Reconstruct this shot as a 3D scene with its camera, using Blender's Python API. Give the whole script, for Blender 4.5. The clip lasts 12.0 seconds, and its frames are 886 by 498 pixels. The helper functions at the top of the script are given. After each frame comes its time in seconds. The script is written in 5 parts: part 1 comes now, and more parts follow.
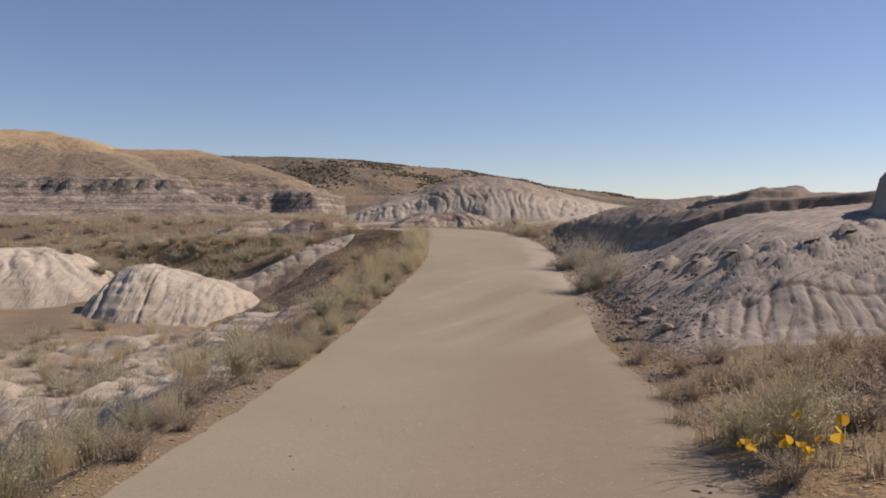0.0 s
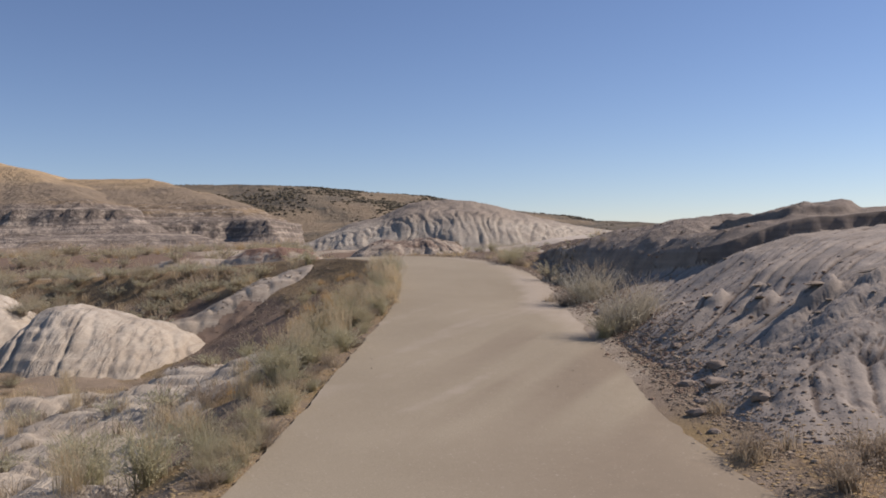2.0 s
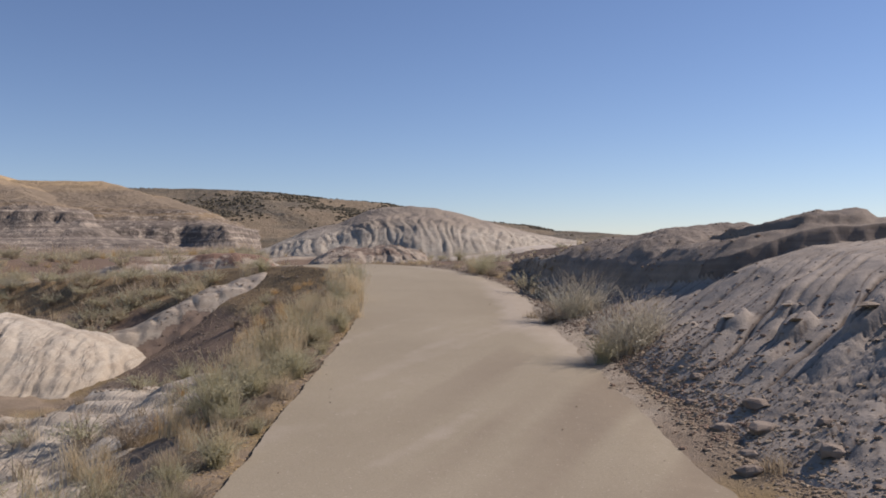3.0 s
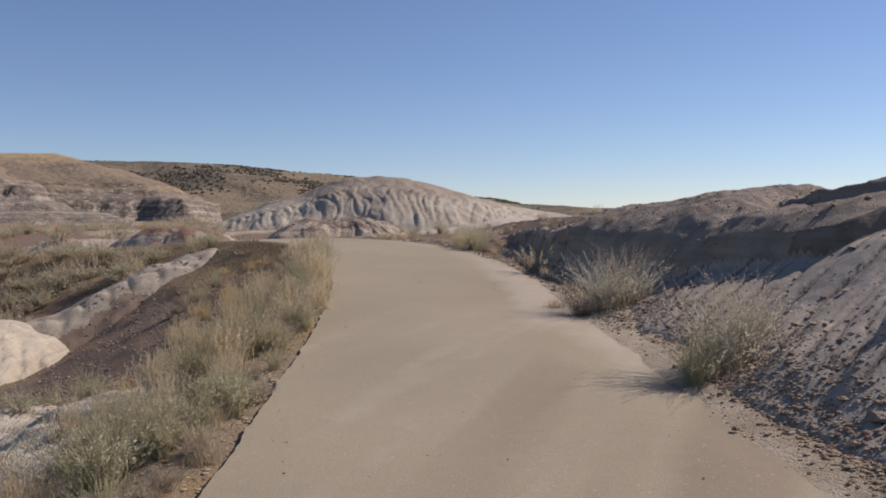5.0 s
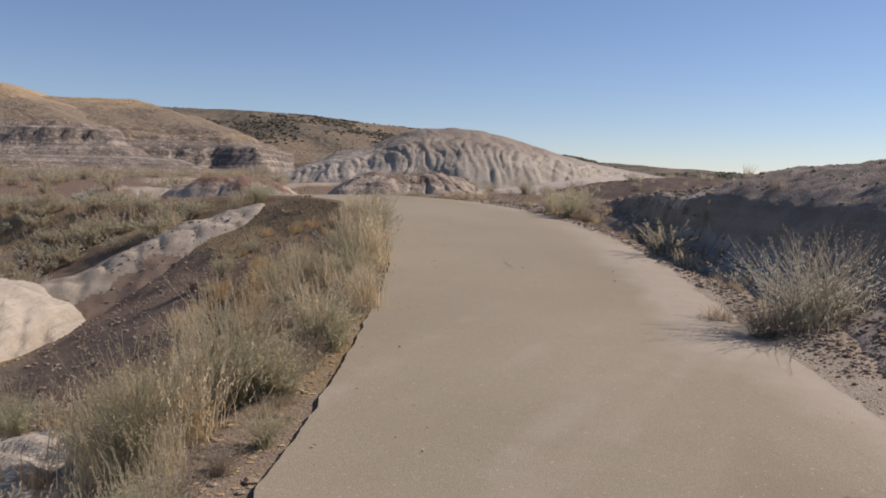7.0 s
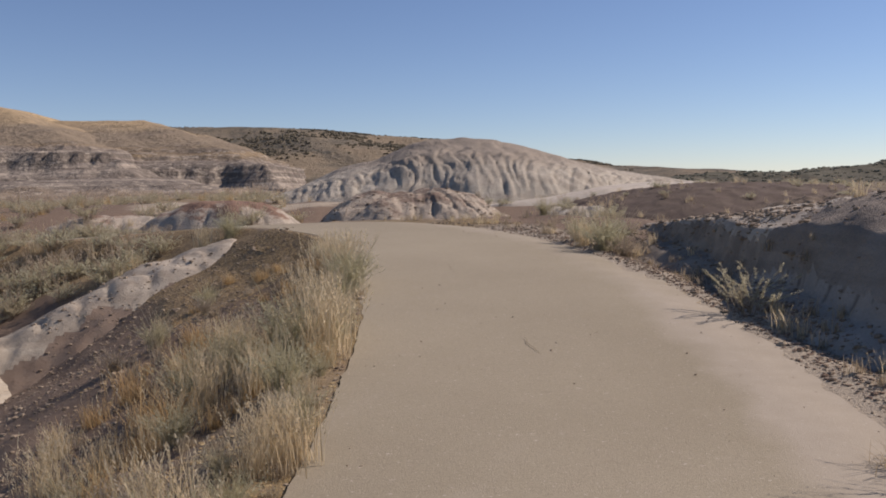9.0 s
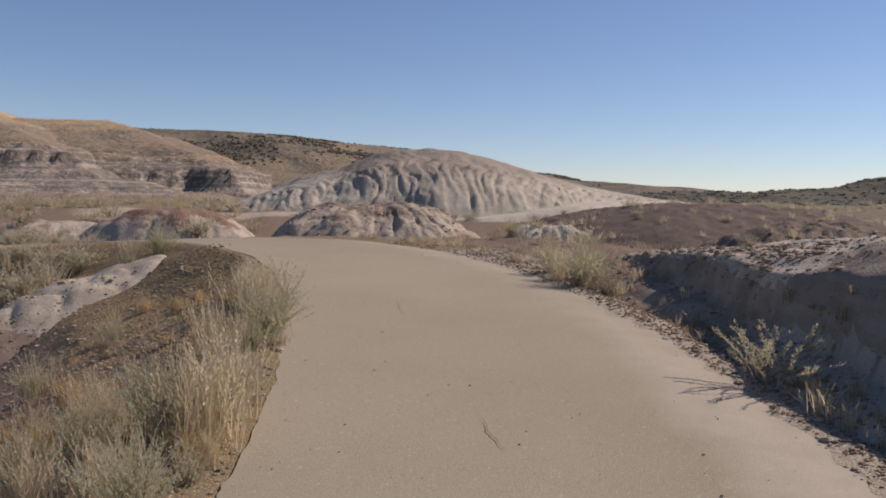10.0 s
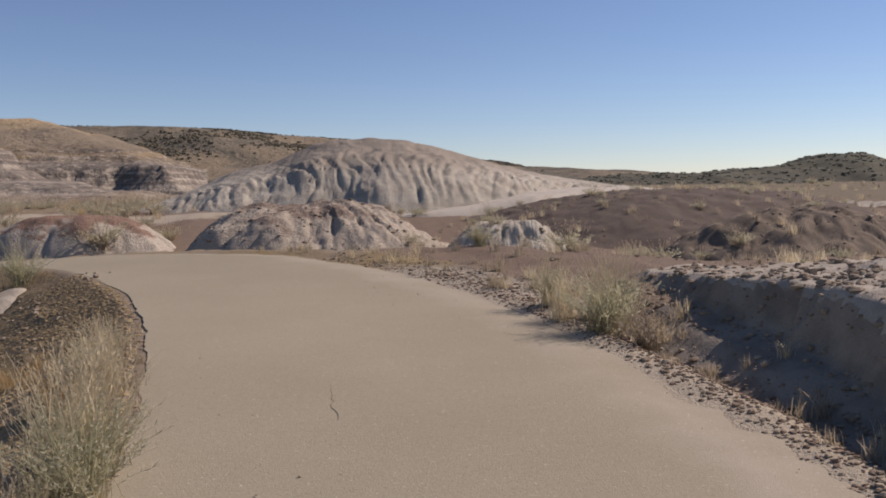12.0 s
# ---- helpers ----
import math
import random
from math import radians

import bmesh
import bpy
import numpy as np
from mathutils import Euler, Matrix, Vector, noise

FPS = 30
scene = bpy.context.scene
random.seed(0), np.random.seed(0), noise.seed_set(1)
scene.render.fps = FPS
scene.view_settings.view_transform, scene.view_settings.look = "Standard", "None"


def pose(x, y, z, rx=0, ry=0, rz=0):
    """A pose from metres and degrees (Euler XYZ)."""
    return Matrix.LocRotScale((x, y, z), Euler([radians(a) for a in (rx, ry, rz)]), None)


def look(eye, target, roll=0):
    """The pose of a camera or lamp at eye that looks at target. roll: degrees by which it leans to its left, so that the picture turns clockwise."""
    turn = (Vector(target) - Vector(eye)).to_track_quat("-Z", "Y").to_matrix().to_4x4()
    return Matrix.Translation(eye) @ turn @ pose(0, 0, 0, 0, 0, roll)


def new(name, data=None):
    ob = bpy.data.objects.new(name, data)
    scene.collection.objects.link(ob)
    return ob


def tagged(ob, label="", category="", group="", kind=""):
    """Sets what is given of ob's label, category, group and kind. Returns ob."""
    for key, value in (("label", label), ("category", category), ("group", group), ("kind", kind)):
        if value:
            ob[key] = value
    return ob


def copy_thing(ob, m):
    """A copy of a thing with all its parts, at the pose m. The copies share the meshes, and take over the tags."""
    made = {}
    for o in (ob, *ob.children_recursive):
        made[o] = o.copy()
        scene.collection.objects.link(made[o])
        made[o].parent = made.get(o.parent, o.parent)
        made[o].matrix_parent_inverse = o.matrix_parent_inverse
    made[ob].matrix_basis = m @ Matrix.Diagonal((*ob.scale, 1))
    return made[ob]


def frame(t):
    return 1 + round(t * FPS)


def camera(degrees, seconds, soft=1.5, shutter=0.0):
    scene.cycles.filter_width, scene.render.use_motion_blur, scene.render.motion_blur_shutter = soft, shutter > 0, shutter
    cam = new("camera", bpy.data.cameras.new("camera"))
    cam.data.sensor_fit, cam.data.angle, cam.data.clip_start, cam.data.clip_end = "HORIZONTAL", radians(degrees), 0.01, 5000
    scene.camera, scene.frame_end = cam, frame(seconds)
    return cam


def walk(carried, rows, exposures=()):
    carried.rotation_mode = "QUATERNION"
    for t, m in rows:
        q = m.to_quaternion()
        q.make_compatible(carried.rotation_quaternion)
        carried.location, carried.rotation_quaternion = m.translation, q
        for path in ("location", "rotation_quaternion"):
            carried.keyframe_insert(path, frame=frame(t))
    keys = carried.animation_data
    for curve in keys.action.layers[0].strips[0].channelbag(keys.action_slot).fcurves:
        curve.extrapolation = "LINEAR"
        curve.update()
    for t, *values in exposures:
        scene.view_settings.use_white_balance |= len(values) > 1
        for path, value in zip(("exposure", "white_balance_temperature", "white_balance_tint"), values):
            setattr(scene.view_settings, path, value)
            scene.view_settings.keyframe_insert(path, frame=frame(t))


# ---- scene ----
cam = camera(54.3, 12.0, soft=1.8)
METRES, EYE, TILT, LEAN, TURN = 18.0, 1.4, -2.0, 0.0, 0.0
ROWS = [
    (0.0, 0.0, 0.0, 0.0, -0.0, 0.0, -0.0),
    (0.5, -0.0021, 0.0431, 0.0023, 1.45, 0.65, -0.29),
    (1.0, -0.0073, 0.0805, 0.0027, -3.2, 0.85, -0.72),
    (1.5, -0.0089, 0.1257, 0.0059, 0.19, 0.29, 0.49),
    (2.0, -0.0167, 0.1623, 0.0075, -2.7, 1.67, 1.14),
    (2.5, -0.0164, 0.2085, 0.0085, 1.99, 1.73, 2.76),
    (3.0, -0.0211, 0.2518, 0.0103, -5.45, 2.18, 0.48),
    (5.0, -0.0237, 0.4231, 0.0138, -7.81, 0.42, 0.73),
    (5.5, -0.0218, 0.463, 0.0153, -4.22, -1.01, -0.63),
    (6.0, -0.0223, 0.5091, 0.0174, -4.85, -1.99, 1.3),
    (6.5, -0.0171, 0.5473, 0.0202, -1.5, -2.94, 3.71),
    (7.0, -0.015, 0.596, 0.0229, -3.09, -2.55, -1.16),
    (9.0, 0.004, 0.7461, 0.041, -2.04, -1.97, 1.03),
    (9.5, 0.012, 0.7867, 0.0451, -3.64, -1.78, -2.53),
    (10.0, 0.0157, 0.8286, 0.0498, -4.17, -1.3, -0.6),
    (10.5, 0.0207, 0.8632, 0.0527, -4.34, -2.42, 2.14),
    (11.0, 0.0211, 0.9064, 0.0579, -3.89, -0.8, 2.07),
    (11.5, 0.0243, 0.9464, 0.0599, -9.74, -0.46, -0.99),
    (12.0, 0.0235, 0.9884, 0.0637, -7.93, -2.07, 1.37),
]
walk(cam, [(t, pose(0, 0, EYE, TILT, LEAN, TURN) @ pose(METRES * x, METRES * y, METRES * z, 90 + pitch, roll, yaw)) for t, x, y, z, yaw, pitch, roll in ROWS],
     exposures=[(0.0, 0.28, 7250, 25), (1.5, 0.27, 6960, 23), (3.5, 0.28, 6800, 22), (6.0, 0.26, 6840, 22), (12.0, 0.21, 6920, 23)])

# ---- world and sun ----
SUN_AZ, SUN_EL = 74.0, 40.0        # degrees clockwise from straight ahead (+y), and above the horizon
world = bpy.data.worlds.new("world")
scene.world = world
world.use_nodes = True
sky = world.node_tree.nodes.new("ShaderNodeTexSky")
sky.sky_type, sky.sun_disc = "NISHITA", False
sky.sun_elevation, sky.sun_rotation = radians(SUN_EL), radians(SUN_AZ)
sky.air_density, sky.dust_density, sky.ozone_density, sky.altitude = 0.95, 0.02, 5.2, 900
world.node_tree.links.new(sky.outputs[0], world.node_tree.nodes["Background"].inputs[0])
world.node_tree.nodes["Background"].inputs[1].default_value = 0.083
lamp = bpy.data.lights.new("sun", "SUN")
lamp.energy, lamp.angle, lamp.color = 4.1, radians(0.6), (1.0, 0.94, 0.86)
sun = new("sun", lamp)
az, el = radians(SUN_AZ), radians(SUN_EL)
toward = Vector((math.sin(az) * math.cos(el), math.cos(az) * math.cos(el), math.sin(el)))
sun.matrix_world = look(toward * 100, (0, 0, 0))


# ---- materials ----
class Nodes:
    """A short hand for node trees."""

    def __init__(self, name, roughness=0.95):
        self.m = bpy.data.materials.new(name)
        self.m.use_nodes = True
        self.t = self.m.node_tree
        self.b = self.t.nodes["Principled BSDF"]
        self.b.inputs["Roughness"].default_value = roughness
        self.b.inputs["Specular IOR Level"].default_value = 0.15
        self.p = self.t.nodes.new("ShaderNodeNewGeometry").outputs["Position"]

    def put(self, socket, value):
        if isinstance(value, bpy.types.NodeSocket):
            self.t.links.new(value, socket)
        elif isinstance(value, tuple) and len(value) == 3 and socket.type == "RGBA":
            socket.default_value = (*value, 1)
        else:
            socket.default_value = value

    def noise(self, scale, detail=4, stretch=None, rough=0.55, warp=0.0):
        n = self.t.nodes.new("ShaderNodeTexNoise")
        n.inputs["Scale"].default_value, n.inputs["Detail"].default_value = scale, detail
        n.inputs["Roughness"].default_value, n.inputs["Distortion"].default_value = rough, warp
        v = self.p
        if stretch:
            k = self.t.nodes.new("ShaderNodeVectorMath")
            k.operation = "MULTIPLY"
            self.put(k.inputs[0], self.p)
            k.inputs[1].default_value = stretch
            v = k.outputs[0]
        self.put(n.inputs["Vector"], v)
        return n.outputs[0]

    def ramp(self, fac, stops):
        r = self.t.nodes.new("ShaderNodeValToRGB")
        self.put(r.inputs[0], fac)
        while len(r.color_ramp.elements) < len(stops):
            r.color_ramp.elements.new(0.5)
        for e, (at, c) in zip(r.color_ramp.elements, stops):
            e.position, e.color = at, (*c, 1) if isinstance(c, tuple) else (c, c, c, 1)
        return r.outputs[0]

    def math(self, op, a, b=0.0):
        k = self.t.nodes.new("ShaderNodeMath")
        k.operation = op
        self.put(k.inputs[0], a)
        self.put(k.inputs[1], b)
        return k.outputs[0]

    def mix(self, fac, a, b, how="MIX"):
        k = self.t.nodes.new("ShaderNodeMix")
        k.data_type, k.blend_type = "RGBA", how
        self.put(k.inputs[0], fac)
        self.put(k.inputs[6], a)
        self.put(k.inputs[7], b)
        return k.outputs[2]

    def cracks(self, scale, stretch, warp=0.25, width=0.07):
        """1 on the flats, 0 in a net of thin cracks."""
        w = self.t.nodes.new("ShaderNodeTexNoise")
        w.inputs["Scale"].default_value, w.inputs["Detail"].default_value = scale * 0.6, 3
        self.put(w.inputs["Vector"], self.p)
        k = self.t.nodes.new("ShaderNodeVectorMath")
        k.operation = "MULTIPLY_ADD"
        self.put(k.inputs[0], w.outputs["Color"])
        k.inputs[1].default_value = (warp, warp, warp)
        self.put(k.inputs[2], self.p)
        m = self.t.nodes.new("ShaderNodeVectorMath")
        m.operation = "MULTIPLY"
        self.put(m.inputs[0], k.outputs[0])
        m.inputs[1].default_value = stretch
        v = self.t.nodes.new("ShaderNodeTexVoronoi")
        v.feature = "DISTANCE_TO_EDGE"
        v.inputs["Scale"].default_value = scale
        self.put(v.inputs["Vector"], m.outputs[0])
        return self.ramp(v.outputs["Distance"], [(0.0, 0.0), (width, 1.0)])

    def furrows(self, turn, across, along, detail=4):
        """Noise drawn out along a line on the ground, turned by the angle."""
        k = self.t.nodes.new("ShaderNodeVectorRotate")
        k.rotation_type = "Z_AXIS"
        self.put(k.inputs["Vector"], self.p)
        k.inputs["Angle"].default_value = radians(turn)
        m = self.t.nodes.new("ShaderNodeVectorMath")
        m.operation = "MULTIPLY"
        self.put(m.inputs[0], k.outputs[0])
        m.inputs[1].default_value = (across, along, along)
        n = self.t.nodes.new("ShaderNodeTexNoise")
        n.inputs["Scale"].default_value, n.inputs["Detail"].default_value = 1.0, detail
        n.inputs["Distortion"].default_value = 0.25
        self.put(n.inputs["Vector"], m.outputs[0])
        return n.outputs[0]

    def attr(self, name):
        k = self.t.nodes.new("ShaderNodeAttribute")
        k.attribute_name = name
        return k.outputs["Fac"]

    def height(self):
        k = self.t.nodes.new("ShaderNodeSeparateXYZ")
        self.put(k.inputs[0], self.p)
        return k.outputs[2]

    def done(self, colour, bump=None, strength=0.4, distance=0.02):
        self.put(self.b.inputs["Base Color"], colour)
        if bump is not None:
            k = self.t.nodes.new("ShaderNodeBump")
            k.inputs["Strength"].default_value, k.inputs["Distance"].default_value = strength, distance
            self.put(k.inputs["Height"], bump)
            self.put(self.b.inputs["Normal"], k.outputs[0])
        return self.m


def soil_material():
    """Dry badland soil: tan silt, maroon shale, pale clay, by the zones of the ground."""
    n = Nodes("dry_soil")
    grit, mid, big = n.noise(60, 5), n.noise(5, 6), n.noise(0.6, 5)
    tan = n.mix(mid, (0.175, 0.137, 0.096), (0.345, 0.28, 0.203))
    straw = n.mix(n.ramp(big, [(0.45, 0.0), (0.62, 1.0)]), tan, (0.27, 0.2, 0.10))
    maroon = n.mix(mid, (0.15, 0.105, 0.074), (0.25, 0.186, 0.134))
    pale = n.mix(mid, (0.36, 0.304, 0.226), (0.46, 0.4, 0.305))
    gold = n.mix(n.ramp(n.noise(22, 5), [(0.4, 0.0), (0.6, 1.0)]), (0.16, 0.115, 0.072), (0.36, 0.265, 0.14))
    scrub = n.mix(mid, (0.11, 0.092, 0.06), (0.24, 0.19, 0.12))
    c = straw
    for name, colour, wobble in (("scrub", scrub, 0.5), ("maroon", maroon, 0.6), ("pale", pale, 0.7), ("gold", gold, 0.8)):
        w = n.math("ADD", n.attr(name), n.math("MULTIPLY", n.math("SUBTRACT", n.noise(1.6, 6), 0.5), wobble))
        c = n.mix(n.ramp(w, [(0.38, 0.0), (0.6, 1.0)]), c, colour)
    c = n.mix(n.ramp(grit, [(0.3, 0.35), (0.7, 0.0)]), c, (0.09, 0.07, 0.05))
    return n.done(c, n.math("ADD", grit, n.noise(14, 6)), 0.6, 0.025)


def clay_material(name, low, high, streak, levels, bed_and_shade=(0.2, 0.17, 0.14), grain=1.0, beds=0.3, rills=None, rough=0.55, dirt=0.0):
    """Weathered bentonite clay: bands by height, wobbling, with grains and streaks, and crease shade put into the
    colour.
    """
    n = Nodes(name)
    z = n.math("ADD", n.height(), n.math("MULTIPLY", n.math("SUBTRACT", n.noise(0.9 * grain, 5), 0.5), levels[2]))
    t = n.math("DIVIDE", n.math("SUBTRACT", z, levels[0]), levels[1] - levels[0])
    c = n.ramp(t, [(0.0, low), (0.5, streak), (1.0, high)])
    band = n.noise(1.0, 5, (0.25 * grain, 0.25 * grain, 9.0 * grain))
    c = n.mix(n.ramp(band, [(0.42, 0.0), (0.6, beds)]), c, bed_and_shade)
    c = n.mix(n.ramp(n.noise(2.2 * grain, 6), [(0.38, 0.5), (0.56, 0.0)]), c, bed_and_shade)
    c = n.mix(n.ramp(n.noise(40 * grain, 4), [(0.3, 0.22), (0.65, 0.0)]), c, (0.1, 0.085, 0.07))
    relief = n.math("ADD", n.noise(45 * grain, 5), n.noise(9 * grain, 6))
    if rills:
        # Shade in the furrows, painted as thin dark lines along with the relief.
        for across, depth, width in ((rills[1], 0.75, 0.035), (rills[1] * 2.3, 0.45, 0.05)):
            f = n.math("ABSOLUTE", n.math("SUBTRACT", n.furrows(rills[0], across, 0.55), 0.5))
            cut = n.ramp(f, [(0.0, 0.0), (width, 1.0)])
            c = n.mix(n.ramp(cut, [(0.0, depth * 0.5), (1.0, 0.0)]), c, bed_and_shade)
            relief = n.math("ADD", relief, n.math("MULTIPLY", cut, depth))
    # Rills darkened in colour: lodged debris, and the shade of their depth.
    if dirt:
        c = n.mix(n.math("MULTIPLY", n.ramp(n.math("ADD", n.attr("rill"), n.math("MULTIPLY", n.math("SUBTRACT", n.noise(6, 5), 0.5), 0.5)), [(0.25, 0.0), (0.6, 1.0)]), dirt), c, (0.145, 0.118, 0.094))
    return n.done(c, relief, rough, 0.03 / grain)


def mottled_material(name, pale, brown, levels):
    """Pale clay under crumbled brown shale, which lies thick on top and in broken patches further down."""
    n = Nodes(name)
    t = n.math("DIVIDE", n.math("SUBTRACT", n.height(), levels[0]), levels[1] - levels[0])
    patch = n.math("ADD", n.math("MULTIPLY", t, 0.5), n.math("MULTIPLY", n.math("SUBTRACT", n.noise(1.1, 8, (1, 1, 2.5), 0.72), 0.5), 2.4))
    c = n.mix(n.ramp(patch, [(0.2, 0.0), (0.42, 1.0)]), n.mix(n.noise(7, 5), tuple(v * 0.82 for v in pale), pale), n.mix(n.noise(9, 5), brown, tuple(v * 1.35 for v in brown)))
    c = n.mix(n.ramp(n.noise(26, 4), [(0.3, 0.3), (0.6, 0.0)]), c, (0.13, 0.105, 0.085))
    return n.done(c, n.math("ADD", n.noise(22, 5), n.math("MULTIPLY", n.noise(5, 7, rough=0.7), 2.0)), 0.8, 0.04)


def path_material():
    """Old asphalt under tan dust, with drifts of pale sand along its side and darker worn streaks."""
    n = Nodes("dusty_asphalt", 0.9)
    grit, mid, big = n.noise(130, 3), n.noise(7, 6), n.noise(0.5, 4)
    c = n.mix(n.ramp(big, [(0.3, 0.0), (0.7, 1.0)]), (0.277, 0.241, 0.169), (0.32, 0.281, 0.2))
    c = n.mix(n.ramp(n.noise(75, 4), [(0.36, 0.26), (0.52, 0.0)]), c, (0.16, 0.128, 0.094))
    c = n.mix(n.ramp(grit, [(0.62, 0.0), (0.74, 0.6)]), c, (0.5, 0.44, 0.35))
    c = n.mix(n.ramp(mid, [(0.5, 0.0), (0.75, 0.12)]), c, (0.36, 0.3, 0.235))
    drift = n.math("ADD", n.attr("drift"), n.math("MULTIPLY", n.math("SUBTRACT", n.noise(2.2, 6), 0.5), 0.8))
    c = n.mix(n.ramp(n.math("MULTIPLY", n.attr("drift"), -1.0), [(0.0, 0.0), (0.5, 0.85)]), c, n.mix(mid, (0.2, 0.163, 0.116), (0.25, 0.206, 0.146)))
    c = n.mix(n.ramp(drift, [(0.3, 0.0), (0.85, 0.75)]), c, n.mix(mid, (0.345, 0.3, 0.235), (0.42, 0.372, 0.298)))
    c = n.mix(n.ramp(n.noise(48, 3), [(0.66, 0.0), (0.7, 0.7)]), c, (0.46, 0.41, 0.34))
    return n.done(c, n.math("ADD", grit, n.math("MULTIPLY", mid, 0.5)), 0.3, 0.01)


def plant_material(name, a, b, c, thin=0.5):
    """Dry leaves and stems: a colour of its own for each plant and each blade."""
    n = Nodes(name, 0.85)
    g = n.t.nodes.new("ShaderNodeNewGeometry").outputs["Random Per Island"]
    o = n.t.nodes.new("ShaderNodeObjectInfo").outputs["Random"]
    col = n.mix(n.ramp(g, [(0.0, 0.0), (1.0, 1.0)]), a, b)
    col = n.mix(n.math("MULTIPLY", o, 0.55), col, c)
    n.b.inputs["Specular IOR Level"].default_value = 0.1
    if thin:
        glow, blend = n.t.nodes.new("ShaderNodeBsdfTranslucent"), n.t.nodes.new("ShaderNodeMixShader")
        n.put(glow.inputs[0], col)
        blend.inputs[0].default_value = thin
        n.put(blend.inputs[1], n.b.outputs[0])
        n.put(blend.inputs[2], glow.outputs[0])
        n.put(n.t.nodes["Material Output"].inputs[0], blend.outputs[0])
    return n.done(col)


def bluff_material():
    """Layered bluff: pale clay, dark coal and grey shale bands below, dry grass above."""
    n = Nodes("layered_bluff")
    wob = n.math("MULTIPLY", n.math("SUBTRACT", n.noise(0.05, 4), 0.5), 1.6)
    z = n.math("ADD", n.math("ADD", n.height(), n.attr("lift")), wob)
    t = n.math("DIVIDE", z, 12.0)
    coal, shale, grey, pale_clay = (0.15, 0.128, 0.106), (0.22, 0.183, 0.145), (0.29, 0.247, 0.198), (0.38, 0.33, 0.265)
    layers = [(0.0, shale), (0.05, grey), (0.10, shale), (0.13, coal), (0.15, pale_clay), (0.21, grey), (0.225, coal), (0.245, shale), (0.26, pale_clay), (0.33, grey), (0.345, coal),
              (0.37, shale), (0.39, grey), (0.44, pale_clay), (0.47, shale), (0.485, coal), (0.505, grey), (0.55, pale_clay), (0.57, coal), (0.61, coal), (0.625, grey), (0.65, shale),
              (0.67, coal), (0.71, coal), (0.725, pale_clay), (0.75, shale), (0.79, shale), (0.85, (0.24, 0.18, 0.11))]
    bands = n.ramp(t, layers)
    fine = n.ramp(n.noise(1.0, 6, (0.04, 0.04, 1.7)), [(0.42, 0.75), (0.54, 0.0)])
    c = n.mix(fine, bands, (0.14, 0.118, 0.096))
    pale = n.ramp(n.noise(1.0, 6, (0.12, 0.12, 0.35)), [(0.55, 0.0), (0.68, 0.5)])
    c = n.mix(n.math("MULTIPLY", pale, n.attr("steep")), c, (0.36, 0.315, 0.25))
    flute = n.ramp(n.noise(1.0, 5, (0.8, 0.8, 0.09), 0.65), [(0.4, 0.5), (0.55, 0.0)])
    c = n.mix(n.math("MULTIPLY", flute, n.attr("steep")), c, (0.13, 0.11, 0.09))
    talus = n.mix(n.ramp(n.noise(0.3, 6, rough=0.7), [(0.4, 0.0), (0.6, 1.0)]), (0.175, 0.135, 0.096), (0.27, 0.215, 0.15))
    c = n.mix(n.math("MULTIPLY", n.attr("talus"), 0.85), c, talus)
    speck = n.ramp(n.noise(0.55, 7, (1, 1, 2.5), 0.7), [(0.54, 0.0), (0.62, 0.75)])
    c = n.mix(speck, c, (0.42, 0.365, 0.285))
    grass = n.mix(n.noise(0.22, 6), (0.3, 0.22, 0.125), (0.5, 0.38, 0.225))
    bush = n.math("MAXIMUM", n.ramp(n.noise(0.33, 6, rough=0.7), [(0.52, 0.0), (0.62, 0.8)]), n.ramp(n.noise(0.09, 5, rough=0.6), [(0.54, 0.0), (0.66, 0.7)]))
    grass = n.mix(n.math("MULTIPLY", bush, 0.6), grass, (0.15, 0.125, 0.078))
    upper = n.ramp(n.math("ADD", n.math("DIVIDE", n.height(), 22.0), n.math("MULTIPLY", n.math("SUBTRACT", n.noise(0.07, 4), 0.5), 0.5)), [(0.64, 0.0), (0.9, 1.0)])
    brown = n.mix(n.noise(0.4, 6, rough=0.7), (0.155, 0.125, 0.09), (0.3, 0.24, 0.165))
    grass = n.mix(upper, brown, grass)
    c = n.mix(n.attr("grass"), c, grass)
    scrub = n.mix(n.ramp(n.noise(0.4, 6, rough=0.7), [(0.4, 0.0), (0.6, 1.0)]), (0.1, 0.094, 0.074), (0.17, 0.145, 0.105))
    scrub = n.mix(n.ramp(n.noise(0.045, 5, rough=0.6), [(0.47, 0.0), (0.6, 0.8)]), scrub, (0.26, 0.205, 0.135))
    c = n.mix(n.attr("scrub"), c, scrub)
    return n.done(c, n.math("ADD", n.noise(0.8, 8, rough=0.65), n.math("MULTIPLY", n.noise(1.0, 4, (0.9, 0.9, 0.08)), 0.8)), 0.8, 0.7)


SOIL, PATH, BLUFF = soil_material(), path_material(), bluff_material()
# dirt here weights rill debris and painted crease shade together.
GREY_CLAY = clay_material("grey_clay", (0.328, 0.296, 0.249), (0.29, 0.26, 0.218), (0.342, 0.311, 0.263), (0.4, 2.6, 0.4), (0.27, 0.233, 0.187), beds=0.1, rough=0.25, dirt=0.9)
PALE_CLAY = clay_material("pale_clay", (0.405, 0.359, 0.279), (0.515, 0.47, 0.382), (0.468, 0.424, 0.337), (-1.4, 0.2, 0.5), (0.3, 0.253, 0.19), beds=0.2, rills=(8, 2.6))
